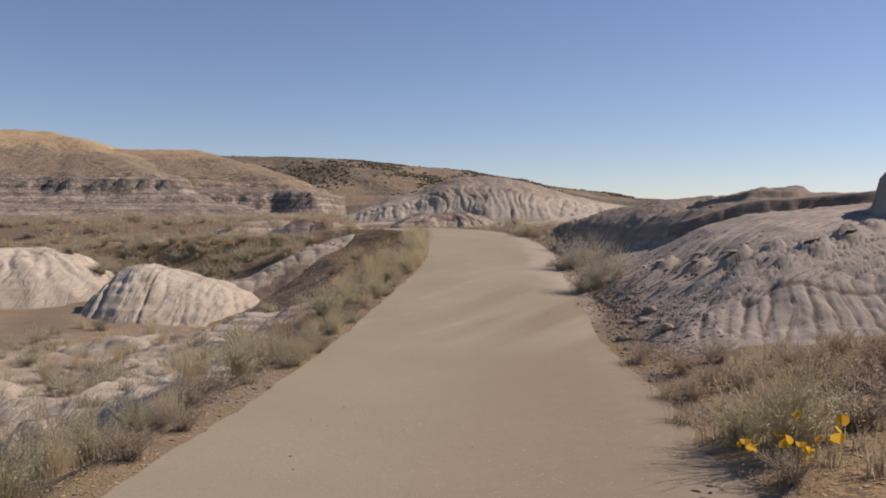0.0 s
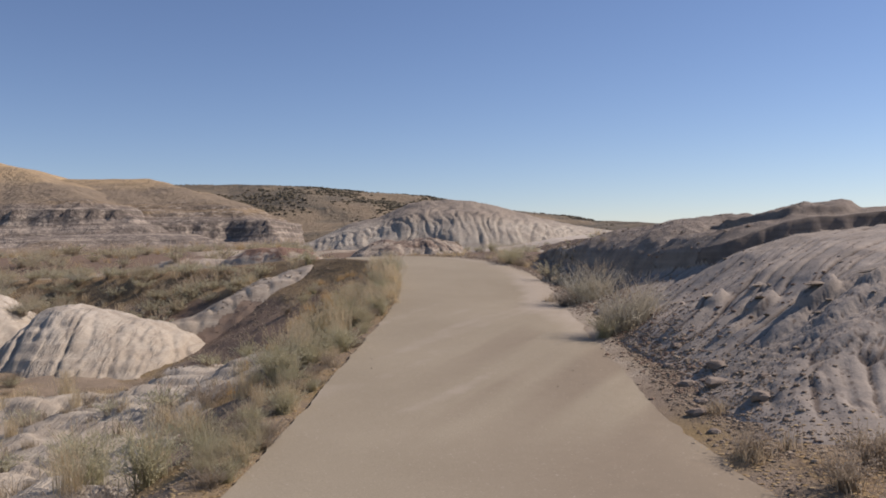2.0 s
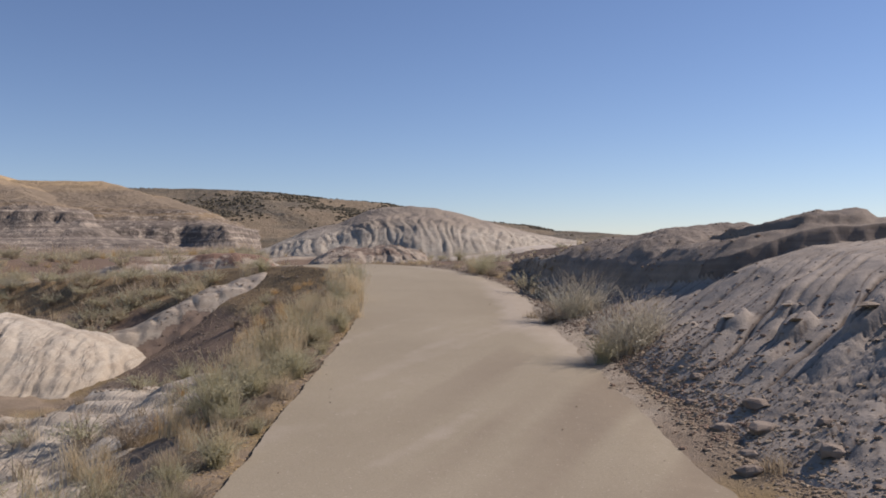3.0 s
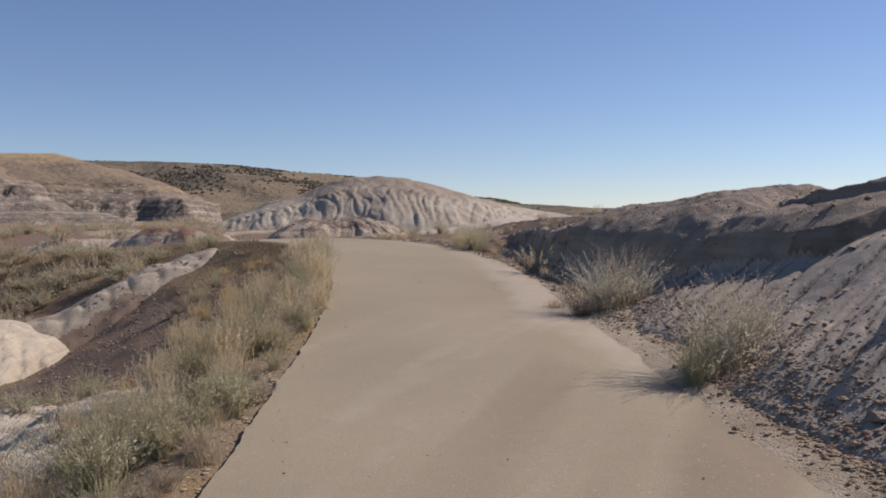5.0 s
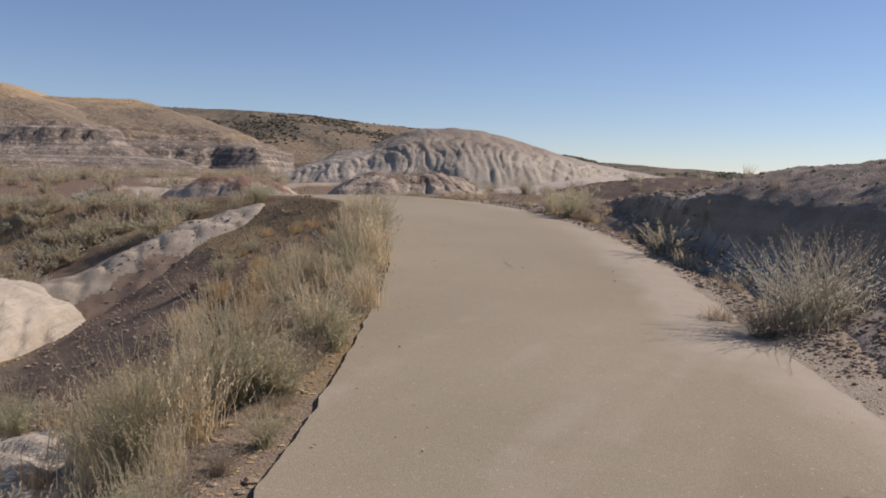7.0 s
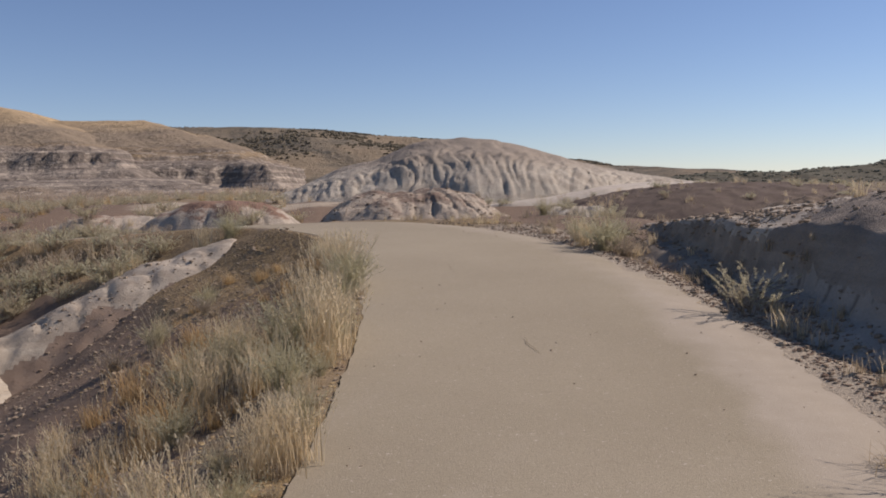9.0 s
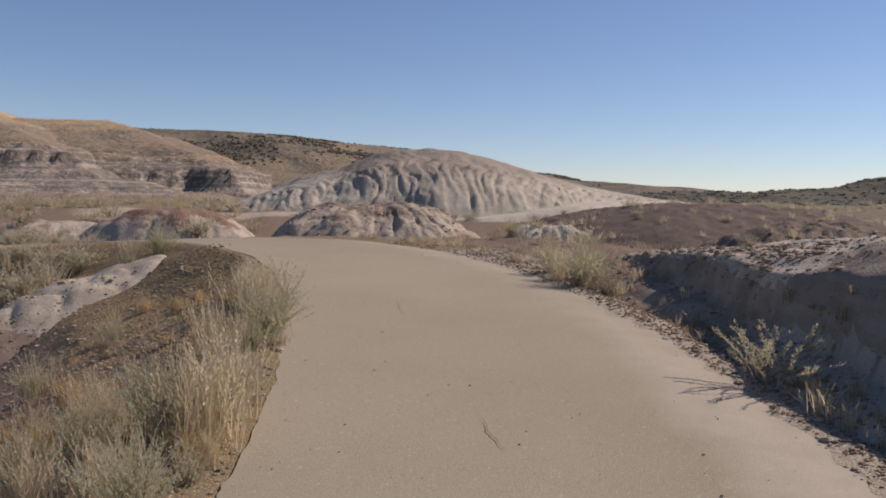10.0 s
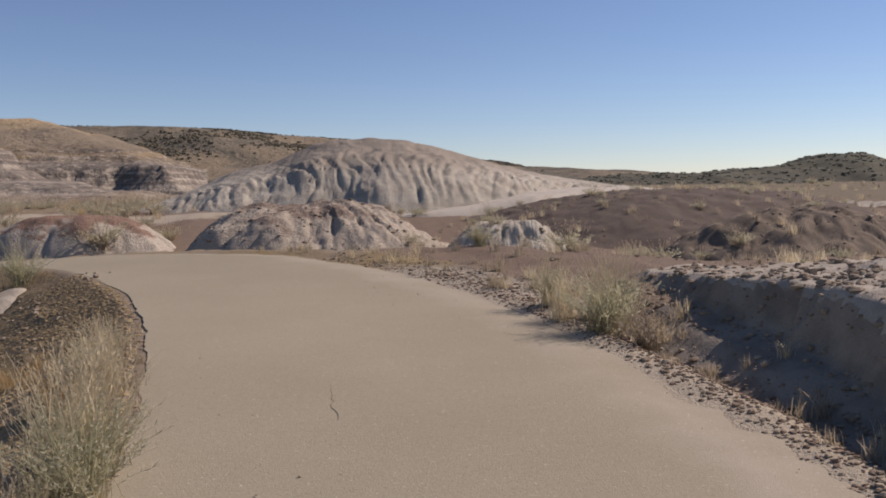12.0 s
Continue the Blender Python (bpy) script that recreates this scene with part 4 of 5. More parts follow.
bluff("bluff", "layered grey bluff with a coal band under dry golden grass", np.arange(-190, 6, 0.7), np.arange(88, 260, 0.8),
      lambda x: 138 + 0 * x, lambda y: -30 - 0.02 * y,
      ([-52, -42, -20, 0, 6, 12, 13, 17, 18.5, 23, 36, 55, 75, 120], [-5, -0.8, 0.5, 3.1, 3.8, 5.0, 5.3, 6.8, 8.6, 9.8, 13.5, 18, 21, 24]), "grass", 110, (-5, 20),
      lambda x: np.interp(x, [-190, -100, -75, -40], [1.12, 1.1, 0.95, 0.97]), side=1.2)
bluff("bluff", "layered bluff with dark coal seam and brown slopes above", np.arange(-120, -12, 0.7), np.arange(140, 300, 0.8),
      lambda x: 153 + 0 * x, lambda y: -20 + 0 * y,
      ([-20, 0, 5, 8, 12, 30, 50, 78, 120], [-6, 0.8, 3.2, 6.3, 7.0, 11.2, 15, 19.8, 21.5]), "grass", 120, (0, 20), lift=2.2)
plateau, plateau_z = bluff("plateau", "far brown plateau covered with low dark shrubs", np.arange(-160, 330, 1.6), np.arange(190, 340, 1.6),
      lambda x: 200 + 0.12 * np.clip(x, 0, 300), lambda y: 400 + 0 * y,
      ([-20, 0, 20, 45, 62, 100, 140], [-6, 3.5, 7.5, 14, 17, 18.5, 19]), "scrub", 130, (0, 8),
      lambda x: np.interp(x, [-160, -60, -31, -11, 5, 30, 60, 110, 200, 330], [1.25, 1.22, 1.14, 1.03, 0.95, 0.68, 0.4, 0.17, 0.12, 0.1]))

ridge_h = lambda x, y: 1.0 + np.interp(x, [25, 40, 50, 58, 64, 70, 75, 82, 100, 140], [0, 1.9, 2.5, 2.8, 3.4, 4.4, 4.2, 2.6, 3.0, 3.5]) * np.exp(-((y - 132) / 14) ** 2) + 0.7 * fbm(x * 0.14, y * 0.14, 6, 140)
scrub_ridge = sheet("scrub_ridge", np.arange(25, 140, 0.6), np.arange(105, 165, 0.6), ridge_h, SCRUBBY, floor=lambda x, y: ground(x, y) - 1.0)
tagged(scrub_ridge, "dark green-grey scrubby ridge in the distance", "hill")


# ---- plants ----
rng = random.Random(11)


def surface(xs, ys):
    """The height of the ground or of the raised land on it, whichever lies higher."""
    zs = ground(xs[None, :], ys[None, :])[0]
    for (x0, x1, y0, y1), height in LANDS:
        k = np.flatnonzero((xs > x0) & (xs < x1) & (ys > y0) & (ys < y1))
        if len(k):
            zs[k] = np.maximum(zs[k], height(xs[None, k], ys[None, k])[0])
    return zs


def land_z(x, y):
    return float(surface(np.array([x], float), np.array([y], float))[0])


def stem_rings(verts, faces, pts, r0, r1):
    """A thin three-sided tapering stem along the points."""
    first = len(verts)
    for i, p in enumerate(pts):
        r = r0 + (r1 - r0) * i / (len(pts) - 1)
        for k in range(3):
            verts.append((p[0] + r * math.cos(k * 2.1), p[1] + r * math.sin(k * 2.1), p[2]))
    for i in range(len(pts) - 1):
        for k in range(3):
            a, b = first + i * 3 + k, first + i * 3 + (k + 1) % 3
            faces.append((a, b, b + 3, a + 3))


def leaf_at(verts, faces, p, way, length, width, r):
    """A folded narrow leaf."""
    way = Vector(way).normalized()
    side = way.cross(Vector((r.uniform(-1, 1), r.uniform(-1, 1), r.uniform(-1, 1)))).normalized() * width / 2
    up = way.cross(side).normalized() * width * 0.25
    p, f = Vector(p), len(verts)
    tip, mid = p + way * length, p + way * length * 0.5
    verts += [tuple(p), tuple(mid + side + up), tuple(tip), tuple(mid - side + up)]
    faces += [(f, f + 1, f + 2), (f, f + 2, f + 3)]


def shrub(name, label, category, seed, height, spread, stems, leaves, leaf=(0.045, 0.011), stem_mat=None, leaf_mat=None, upright=0.5, spikes=0, thick=0.0045, start=0.3):
    """A shrub: curved stems from one foot, narrow leaves along them, dry flower spikes above."""
    r = random.Random(seed)
    sv, sf, lv, lf, hv, hf = [], [], [], [], [], []
    for i in range(stems + spikes):
        spike = i >= stems
        a, out = r.uniform(0, 2 * math.pi), spread * r.uniform(0.15, 1.0) ** 0.7 * (0.7 if spike else 1)
        h = height * (r.uniform(0.5, 0.95) * (1 - (0.45 * out / spread) * (1 - upright)) if not spike else r.uniform(0.95, 1.25))
        x0, y0 = r.gauss(0, 0.16 * spread), r.gauss(0, 0.16 * spread)
        pts = []
        for k in range(5):
            t = k / 4
            q = t ** (1.0 + upright)
            pts.append((x0 + math.cos(a) * out * (0.35 * t + 0.65 * q) + r.gauss(0, 0.012), y0 + math.sin(a) * out * (0.35 * t + 0.65 * q) + r.gauss(0, 0.012), h * t ** 0.85 - 0.03 * (k == 0)))
        stem_rings(sv, sf, pts, thick * r.uniform(0.7, 1.3), thick * 0.3)
        for j in range(leaves):
            t = r.uniform(start if not spike else 0.6, 1.0) * 3.999
            k = int(t)
            p = Vector(pts[k]).lerp(Vector(pts[k + 1]), t - k)
            way = (math.cos(a) * 0.4 + r.gauss(0, 0.6), math.sin(a) * 0.4 + r.gauss(0, 0.6), r.uniform(0.1, 1.2))
            size = r.uniform(0.6, 1.3) * (0.6 if spike else 1)
            leaf_at(hv if spike else lv, hf if spike else lf, p, way, leaf[0] * size, leaf[1] * size, r)
    root = new(name)
    root.empty_display_size = 0.1
    tagged(add_mesh("branchwork", sv, sf, stem_mat or TWIG, root, "thin grey-brown woody stems"), kind="stuff")
    if lv:
        tagged(add_mesh("foliage", lv, lf, leaf_mat or SAGE, root, smooth=False), kind="stuff")
    if hv:
        tagged(add_mesh("plume", hv, hf, DRIED, root, "dry pinkish-tan flower spikes", smooth=False), kind="stuff")
    return tagged(root, label, category)


def grass(name, label, seed, height, spread, blades, material, seeds=0.3, width=0.006):
    """A tuft of dry grass: bent tapering blades, some with a seed head."""
    r = random.Random(seed)
    bv, bf, hv, hf = [], [], [], []
    for i in range(blades):
        a, out = r.uniform(0, 2 * math.pi), spread * r.uniform(0.05, 1.0)
        h = height * r.uniform(0.45, 1.0)
        x0, y0 = r.gauss(0, 0.3 * spread), r.gauss(0, 0.3 * spread)
        sx, sy = -math.sin(a + r.gauss(0, 0.7)), math.cos(a + r.gauss(0, 0.7))
        first, w = len(bv), width * r.uniform(0.7, 1.4)
        for k in range(4):
            t = k / 3
            c = (x0 + math.cos(a) * out * t ** 1.8, y0 + math.sin(a) * out * t ** 1.8, h * (t - 0.12 * t ** 3) - 0.02 * (k == 0))
            e = w * (1 - 0.85 * t) / 2
            bv += [(c[0] - sx * e, c[1] - sy * e, c[2]), (c[0] + sx * e, c[1] + sy * e, c[2])]
        bf += [(first + 2 * k, first + 2 * k + 1, first + 2 * k + 3, first + 2 * k + 2) for k in range(3)]
        if r.random() < seeds:
            for j in range(6):
                t = 1 - 0.04 * j
                p = (c[0] - math.cos(a) * 0.02 * j * 0.3, c[1] - math.sin(a) * 0.02 * j * 0.3, c[2] - 0.022 * j)
                leaf_at(hv, hf, p, (math.cos(a) * 0.3 + r.gauss(0, 0.35), math.sin(a) * 0.3 + r.gauss(0, 0.35), 1), 0.03, 0.009, r)
    root = new(name)
    root.empty_display_size = 0.1
    tagged(add_mesh("tuft", bv, bf, material, root, smooth=False), kind="stuff")
    if hv:
        tagged(add_mesh("plume", hv, hf, STRAW, root, "pale feathery seed heads", smooth=False), kind="stuff")
    return tagged(root, label, "grass")


def place(x, y, size=1.0, turn=None, dz=0.0, lean=5.0):
    turn = rng.uniform(0, 360) if turn is None else turn
    return pose(x, y, land_z(x, y) + dz, rng.uniform(-lean, lean), rng.uniform(-lean, lean), turn) @ Matrix.Diagonal((size, size, size * rng.uniform(0.9, 1.1), 1))


# the first ones of each kind stand behind the start
sages = [shrub("sagebrush", "grey-green sagebrush with narrow leaves on dry soil", "shrub", 100 + i, 0.44, 0.34, 100, 20, leaf=(0.028, 0.0055), spikes=24, thick=0.003, stem_mat=SAGE) for i in range(3)]
tall = [shrub("sagebrush", "tall sparse sagebrush with pale dry flower spikes", "shrub", 120 + i, 0.54, 0.44, 115, 17, leaf=(0.027, 0.0052), spikes=60, upright=0.8, thick=0.003, stem_mat=SAGE) for i in range(2)]
broad = [shrub("sagebrush", "wide sparse sagebrush with upright dry spikes beside the slope", "shrub", 130 + i, 0.54, 0.62, 140, 17, leaf=(0.028, 0.005), spikes=50, upright=0.7, thick=0.003, stem_mat=GREYSAGE, leaf_mat=GREYSAGE) for i in range(2)]
straws = [grass("grass_tuft", "dry straw-coloured grass tuft with seed heads", 140 + i, 0.52, 0.24, 170, STRAW, 0.4) for i in range(3)]
rusts = [grass("grass_tuft", "rust-coloured dry grass tuft", 150 + i, 0.38, 0.26, 170, RUST, 0.1) for i in range(2)]
shorts = [grass("grass_tuft", "short grey-tan dry grass tuft", 160 + i, 0.2, 0.2, 130, GREYGRASS, 0.0) for i in range(2)]
twiggy = [shrub("bush", "bare grey twiggy bush at the foot of the slope", "shrub", 170 + i, 0.34, 0.32, 110, 10, leaf=(0.028, 0.007), leaf_mat=TWIG, thick=0.003) for i in range(2)]
spiky = [shrub("weed", "spindly pale green weed with ragged leaf tufts", "plant", 180, 0.6, 0.38, 26, 110, leaf=(0.026, 0.004), upright=0.35, thick=0.004, start=0.3)]
reddish = [shrub("bush", "low red-brown twiggy bush among dry grass", "shrub", 185, 0.36, 0.36, 120, 8, leaf=(0.026, 0.006), stem_mat=REDTWIG, leaf_mat=REDTWIG, thick=0.003)]
cushions = [shrub("sagebrush", "low rounded sagebrush on the valley floor", "shrub", 190 + i, 0.4, 0.44, 80, 26, leaf=(0.045, 0.012), upright=0.35, thick=0.005, leaf_mat=DARKSAGE, spikes=14) for i in range(3)]
for i, ob in enumerate(sages + tall + broad + straws + rusts + shorts + twiggy + spiky + reddish + cushions):
    ob.matrix_basis = place(-4.5 + 0.6 * (i % 6), -8.0 - 0.7 * (i // 6))


def plant(kinds, group, x, y, size=1.0, **k):
    ob = copy_thing(rng.choice(kinds), place(x, y, size, **k))
    ob["group"] = group
    return ob


def edge_at(y, off):
    """A place beside the path: off metres beyond its left (minus) or right (plus) edge."""
    i = int(np.argmin(np.abs(TRAIL[:300, 1] - y)))
    along = y - TRAIL[i, 1]
    e = off + math.copysign(float(half_at(y)), off)
    return TRAIL[i, 0] + TANGENT[i, 1] * e + TANGENT[i, 0] * along, TRAIL[i, 1] - TANGENT[i, 0] * e + TANGENT[i, 1] * along


# along the left verge, from the start to the bend
LEFT = [(-3.0, 6.6, sages, 1.3), (-2.45, 6.0, sages, 0.9), (-2.05, 5.4, shorts, 1.1), (-2.7, 5.2, sages, 1.1), (-2.2, 7.4, twiggy, 0.9), (-2.9, 8.1, sages, 0.9), (-2.85, 10.0, tall, 1.0), (-2.5, 8.9, twiggy, 1.1),
        (-2.2, 9.4, sages, 1.25), (-1.9, 9.9, sages, 0.8), (-2.5, 10.6, straws, 0.7), (-1.75, 10.9, shorts, 1.1), (-1.62, 12.3, sages, 1.3), (-1.4, 12.75, sages, 0.9), (-1.05, 13.2, sages, 0.95), (-2.5, 12.8, twiggy, 1.1),
        (-2.75, 12.0, straws, 0.8), (-1.9, 13.6, sages, 0.8), (-1.2, 14.7, straws, 1.05), (-1.38, 14.5, tall, 0.9), (-1.85, 15.3, straws, 0.95), (-1.15, 15.25, tall, 1.1), (-0.95, 15.15, sages, 0.8), (-1.7, 15.7, straws, 0.85),
        (-2.35, 11.3, straws, 0.8), (-1.72, 11.6, rusts, 0.7), (-2.05, 12.5, straws, 0.75), (-0.72, 16.1, sages, 0.95), (-0.82, 16.5, straws, 0.9), (-1.25, 16.2, twiggy, 0.9)]
LEFT_FAR = [(-0.47, 17.2, straws, 0.8), (-0.6, 17.3, straws, 0.7), (-0.5, 17.65, sages, 0.55), (-1.35, 17.4, rusts, 0.9), (-0.66, 18.25, sages, 0.8), (-1.45, 18.6, rusts, 1.2), (-1.6, 18.85, rusts, 0.9), (-0.84, 18.8, spiky, 0.6),
            (-0.52, 19.0, straws, 1.1), (-0.52, 19.35, straws, 1.1), (-0.75, 19.2, sages, 0.95), (-1.05, 19.5, spiky, 0.6), (-0.95, 19.9, twiggy, 0.9), (-2.15, 20.2, rusts, 0.9), (-0.48, 21.0, sages, 0.95), (-0.5, 21.35, sages, 0.85),
            (-0.62, 21.45, straws, 1.1), (-0.85, 20.9, straws, 0.8), (-0.72, 22.4, straws, 0.8), (-1.85, 21.2, rusts, 0.8), (-2.45, 21.9, sages, 0.7), (-2.8, 21.7, twiggy, 0.8), (-2.45, 24.0, sages, 0.7), (-0.95, 23.4, straws, 0.6), (-2.2, 22.9, twiggy, 0.7), (-3.0, 28.2, sages, 1.1), (-3.4, 28.0, straws, 0.9)]
for x, y, kinds, size in LEFT + LEFT_FAR:
    plant(kinds, "plants along the path", x, y, size)
for i in range(70):
    y = rng.uniform(2.5, 16.5)
    px, py = edge_at(y, -0.12 - abs(rng.gauss(0, 0.7)))
    plant(rng.choice([shorts, shorts, twiggy, sages, straws]), "plants along the path", px, py, rng.uniform(0.4, 0.8))
for i in range(30):
    px, py = edge_at(rng.uniform(15.5, 20.5), -0.45 - abs(rng.gauss(0, 0.6)))
    plant(rng.choice([rusts, straws, twiggy, sages, rusts]), "plants along the path", px, py, rng.uniform(0.5, 0.95))
for i in range(34):
    px, py = edge_at(rng.uniform(16.5, 26), -0.15 - abs(rng.gauss(0, 0.7)))
    plant(rng.choice([rusts, shorts, shorts, twiggy]), "plants along the path", px, py, rng.uniform(0.35, 0.65))
for i in range(115):
    px, py = edge_at(rng.uniform(8, 24), -0.03 - 0.3 * rng.random())
    plant(rng.choice([shorts, shorts, twiggy, sages, straws, sages]), "plants along the path", px, py, rng.uniform(0.3, 0.58))
# down in the gully
for i in range(70):
    x, y = rng.uniform(-9, -3.4), rng.uniform(7, 21)
    if blob(x, y, -7.4, 24, 3.6, 3.5) < 0:
        plant(rng.choice([shorts, shorts, twiggy, straws, sages]), "plants in the gully", x, y, rng.uniform(0.6, 1.0))
# beside the slope
RIGHT = [(2.0, 4.95, tall, 0.95), (2.2, 5.2, tall, 0.85), (1.85, 5.3, sages, 0.8), (2.42, 13.6, broad, 0.95), (2.75, 13.8, broad, 0.85), (2.15, 13.4, sages, 0.75), (2.55, 16.5, broad, 1.05), (2.85, 16.7, broad, 0.95), (2.25, 16.4, twiggy, 0.9), (2.1, 16.9, shorts, 0.9),
                          (2.6, 19.85, spiky, 1.0), (2.3, 23.45, sages, 1.0), (2.5, 23.8, tall, 0.85), (2.15, 23.9, straws, 0.75), (2.48, 23.2, twiggy, 0.9), (2.2, 24.4, sages, 0.8), (2.4, 28.6, sages, 0.8), (3.6, 28.2, shorts, 1.0), (1.7, 29.5, shorts, 1.0)]
RIGHT_NEAR = [(2.3, 5.9, twiggy, 1.0), (2.7, 5.6, twiggy, 1.2),
                          (2.4, 6.9, twiggy, 0.9), (2.15, 7.6, twiggy, 0.8), (2.9, 6.6, twiggy, 1.1), (1.95, 8.4, shorts, 1.0), (2.55, 8.0, twiggy, 0.9), (3.2, 6.0, twiggy, 1.2), (2.2, 9.7, shorts, 0.9),
                          (1.7, 6.0, shorts, 1.0), (1.8, 6.8, shorts, 0.9), (3.0, 5.0, twiggy, 1.0), (1.85, 5.5, shorts, 1.0), (3.35, 6.7, reddish, 1.1), (3.7, 7.0, reddish, 1.2), (4.0, 6.5, reddish, 1.0), (3.5, 6.2, reddish, 0.9)]
for x, y, kinds, size in RIGHT + RIGHT_NEAR:
    plant(kinds, "plants beside the slope", x, y, size)
# growth too thick or too far to tell one plant from the next
def scatter(name, label, category, kinds, spots):
    """Many small plants as one mesh."""
    verts, faces, index, skins, n = [], [], [], [], 0
    shapes = {}
    for root in kinds:
        shapes[root.name] = [(np.array([v.co for v in c.data.vertices]), [tuple(q.vertices) for q in c.data.polygons], c.data.materials[0]) for c in root.children]
    for x, y, size in spots:
        m = np.array(place(x, y, size))
        for co, polys, skin in shapes[rng.choice(kinds).name]:
            if skin not in skins:
                skins.append(skin)
            verts.append(co @ m[:3, :3].T + m[:3, 3])
            faces += [tuple(i + n for i in q) for q in polys]
            index += [skins.index(skin)] * len(polys)
            n += len(co)
    ob = add_mesh(name, np.vstack(verts), faces, skins[0], smooth=False)
    for skin in skins[1:]:
        ob.data.materials.append(skin)
    ob.data.polygons.foreach_set("material_index", index)
    return tagged(ob, label, category, kind="stuff")


low_shrubs = [shrub("bush", "low grey-green shrub with small leaves", "shrub", 200 + i, 0.42, 0.46, 34, 17, leaf=(0.06, 0.015), upright=0.35, thick=0.006, leaf_mat=SAGE, spikes=10) for i in range(3)]
low_grass = [grass("grass_tuft", "sparse grey dry grass tuft", 210 + i, 0.3, 0.2, 34, GREYGRASS, 0.0, 0.012) for i in range(2)]
low_rust = [grass("grass_tuft", "sparse rust-coloured grass tuft", 220 + i, 0.34, 0.22, 44, RUST, 0.0, 0.011) for i in range(2)]
low_straw = [grass("grass_tuft", "sparse straw-coloured grass tuft", 230 + i, 0.38, 0.22, 44, STRAW, 0.1, 0.011) for i in range(2)]
for i, ob in enumerate(low_shrubs + low_grass + low_rust + low_straw):
    ob.matrix_basis = place(-5.0 + 0.6 * i, -11.0)
spots = []
for i in range(70):
    px, py = edge_at(rng.uniform(11, 25), -rng.uniform(0.5, 2.2))
    spots.append((px, py, rng.uniform(0.4, 0.8)))
scatter("rusty_grass", "sparse rust and tan grass on the maroon bank", "grass", low_rust + low_grass + low_grass, spots)
spots = [(rng.uniform(-10, -3.2), rng.uniform(7, 20.5), rng.uniform(0.4, 0.9)) for i in range(170)]
scatter("gully_grass", "sparse tan grass and low twigs on the gully floor", "grass", low_grass + low_straw[:1] + low_shrubs[:1], spots)
spots = [(rng.uniform(1.75, 5.4), rng.uniform(4.4, 8.9), rng.uniform(0.5, 0.95)) for i in range(85)]
scatter("dry_growth", "short grey twigs and dry grass below the hill", "grass", twiggy[:1] + low_grass + low_grass, spots)
spots = []
for i in range(110):
    px, py = edge_at(rng.uniform(17, 29.5), 0.22 + abs(rng.gauss(0, 0.35)))
    spots.append((px, py, rng.uniform(0.25, 0.6)))
scatter("verge_grass", "short dry grass among the rubble beside the path", "grass", low_grass + low_straw[:1], spots)
spots = []
while len(spots) < 190:
    x, y = rng.uniform(-15, -4.0), rng.uniform(25, 38)
    if (trail_at(np.array([x]), np.array([y]))[0][0] < -1.9 or y > 36) and blob(x, y, -13.6, 27.6, 4.4, 3.9) < 0 and not (x > -11.3 and y < 27.6):
        spots.append((x, y, rng.uniform(0.6, 1.25)))
scatter("valley_scrub", "grey-green sagebrush and tan grass over the near valley", "shrubs", low_shrubs + low_straw + low_grass[:1], spots)
spots = []
for i in range(560):
    y = rng.uniform(36, 96)
    spots.append((rng.uniform(-0.55, -0.05) * y - 1.5, y, rng.uniform(0.8, 1.7)))
scatter("far_valley_scrub", "grey-green and golden scrub across the valley floor", "shrubs", low_shrubs + low_straw + low_rust, spots)
spots = []
for i in range(330):
    y = rng.uniform(27, 50)
    spots.append((rng.uniform(0.0, 0.6) * (y - 14) + 1.8, y, rng.uniform(0.35, 0.95)))
for i in range(220):
    y = rng.uniform(52, 112)
    spots.append((rng.uniform(0.22, 0.62) * y, y, rng.uniform(0.7, 1.5)))
scatter("crest_scrub", "small tufts and shrubs on the dark shale beyond the crest", "shrubs", low_shrubs[:1] + low_grass + low_grass + low_straw, spots)
# single bushes in the valley
for i in range(28):
    x, y = rng.uniform(-13, -4.6), rng.uniform(26, 37)
    if trail_at(np.array([x]), np.array([y]))[0][0] < -1.8:
        plant(cushions, "sagebrush in the valley", x, y, rng.uniform(0.8, 1.5))


def yellow_plant():
    """A small plant with round yellow autumn leaves."""
    r = random.Random(5)
    root = new("autumn_plant")
    for i in range(15):
        a, h = r.uniform(0, 6.28), r.uniform(0.12, 0.34)
        out = r.uniform(0.05, 0.26)
        pts = [(math.cos(a) * out * (k / 4) ** 1.2, math.sin(a) * out * (k / 4) ** 1.2, h * k / 4) for k in range(5)]
        v, f = [], []
        stem_rings(v, f, pts, 0.003, 0.0012)
        add_mesh("stem", v, f, TWIG, root)
        for j in range(r.choice([1, 1, 2])):
            v, f, c, w = [], [], Vector(pts[-1 - j]), r.uniform(0.02, 0.033)
            t = Matrix.Rotation(r.uniform(0, 6.28), 3, "Z") @ Matrix.Rotation(r.uniform(0.4, 1.4), 3, "X")
            for k in range(10):
                b = k * 0.6283
                q = t @ Vector((w * math.cos(b), w * (math.sin(b) + 0.7), 0.25 * w * math.cos(2 * b)))
                v.append(tuple(c + q))
            f = [tuple(range(10))]
            add_mesh("leaf", v, f, YELLOW, root, "round yellow autumn leaf", smooth=False)
    root.matrix_basis = place(1.86, 4.5, 1.15)
    return tagged(root, "small plant with round bright yellow autumn leaves", "plant")


yellow_plant()


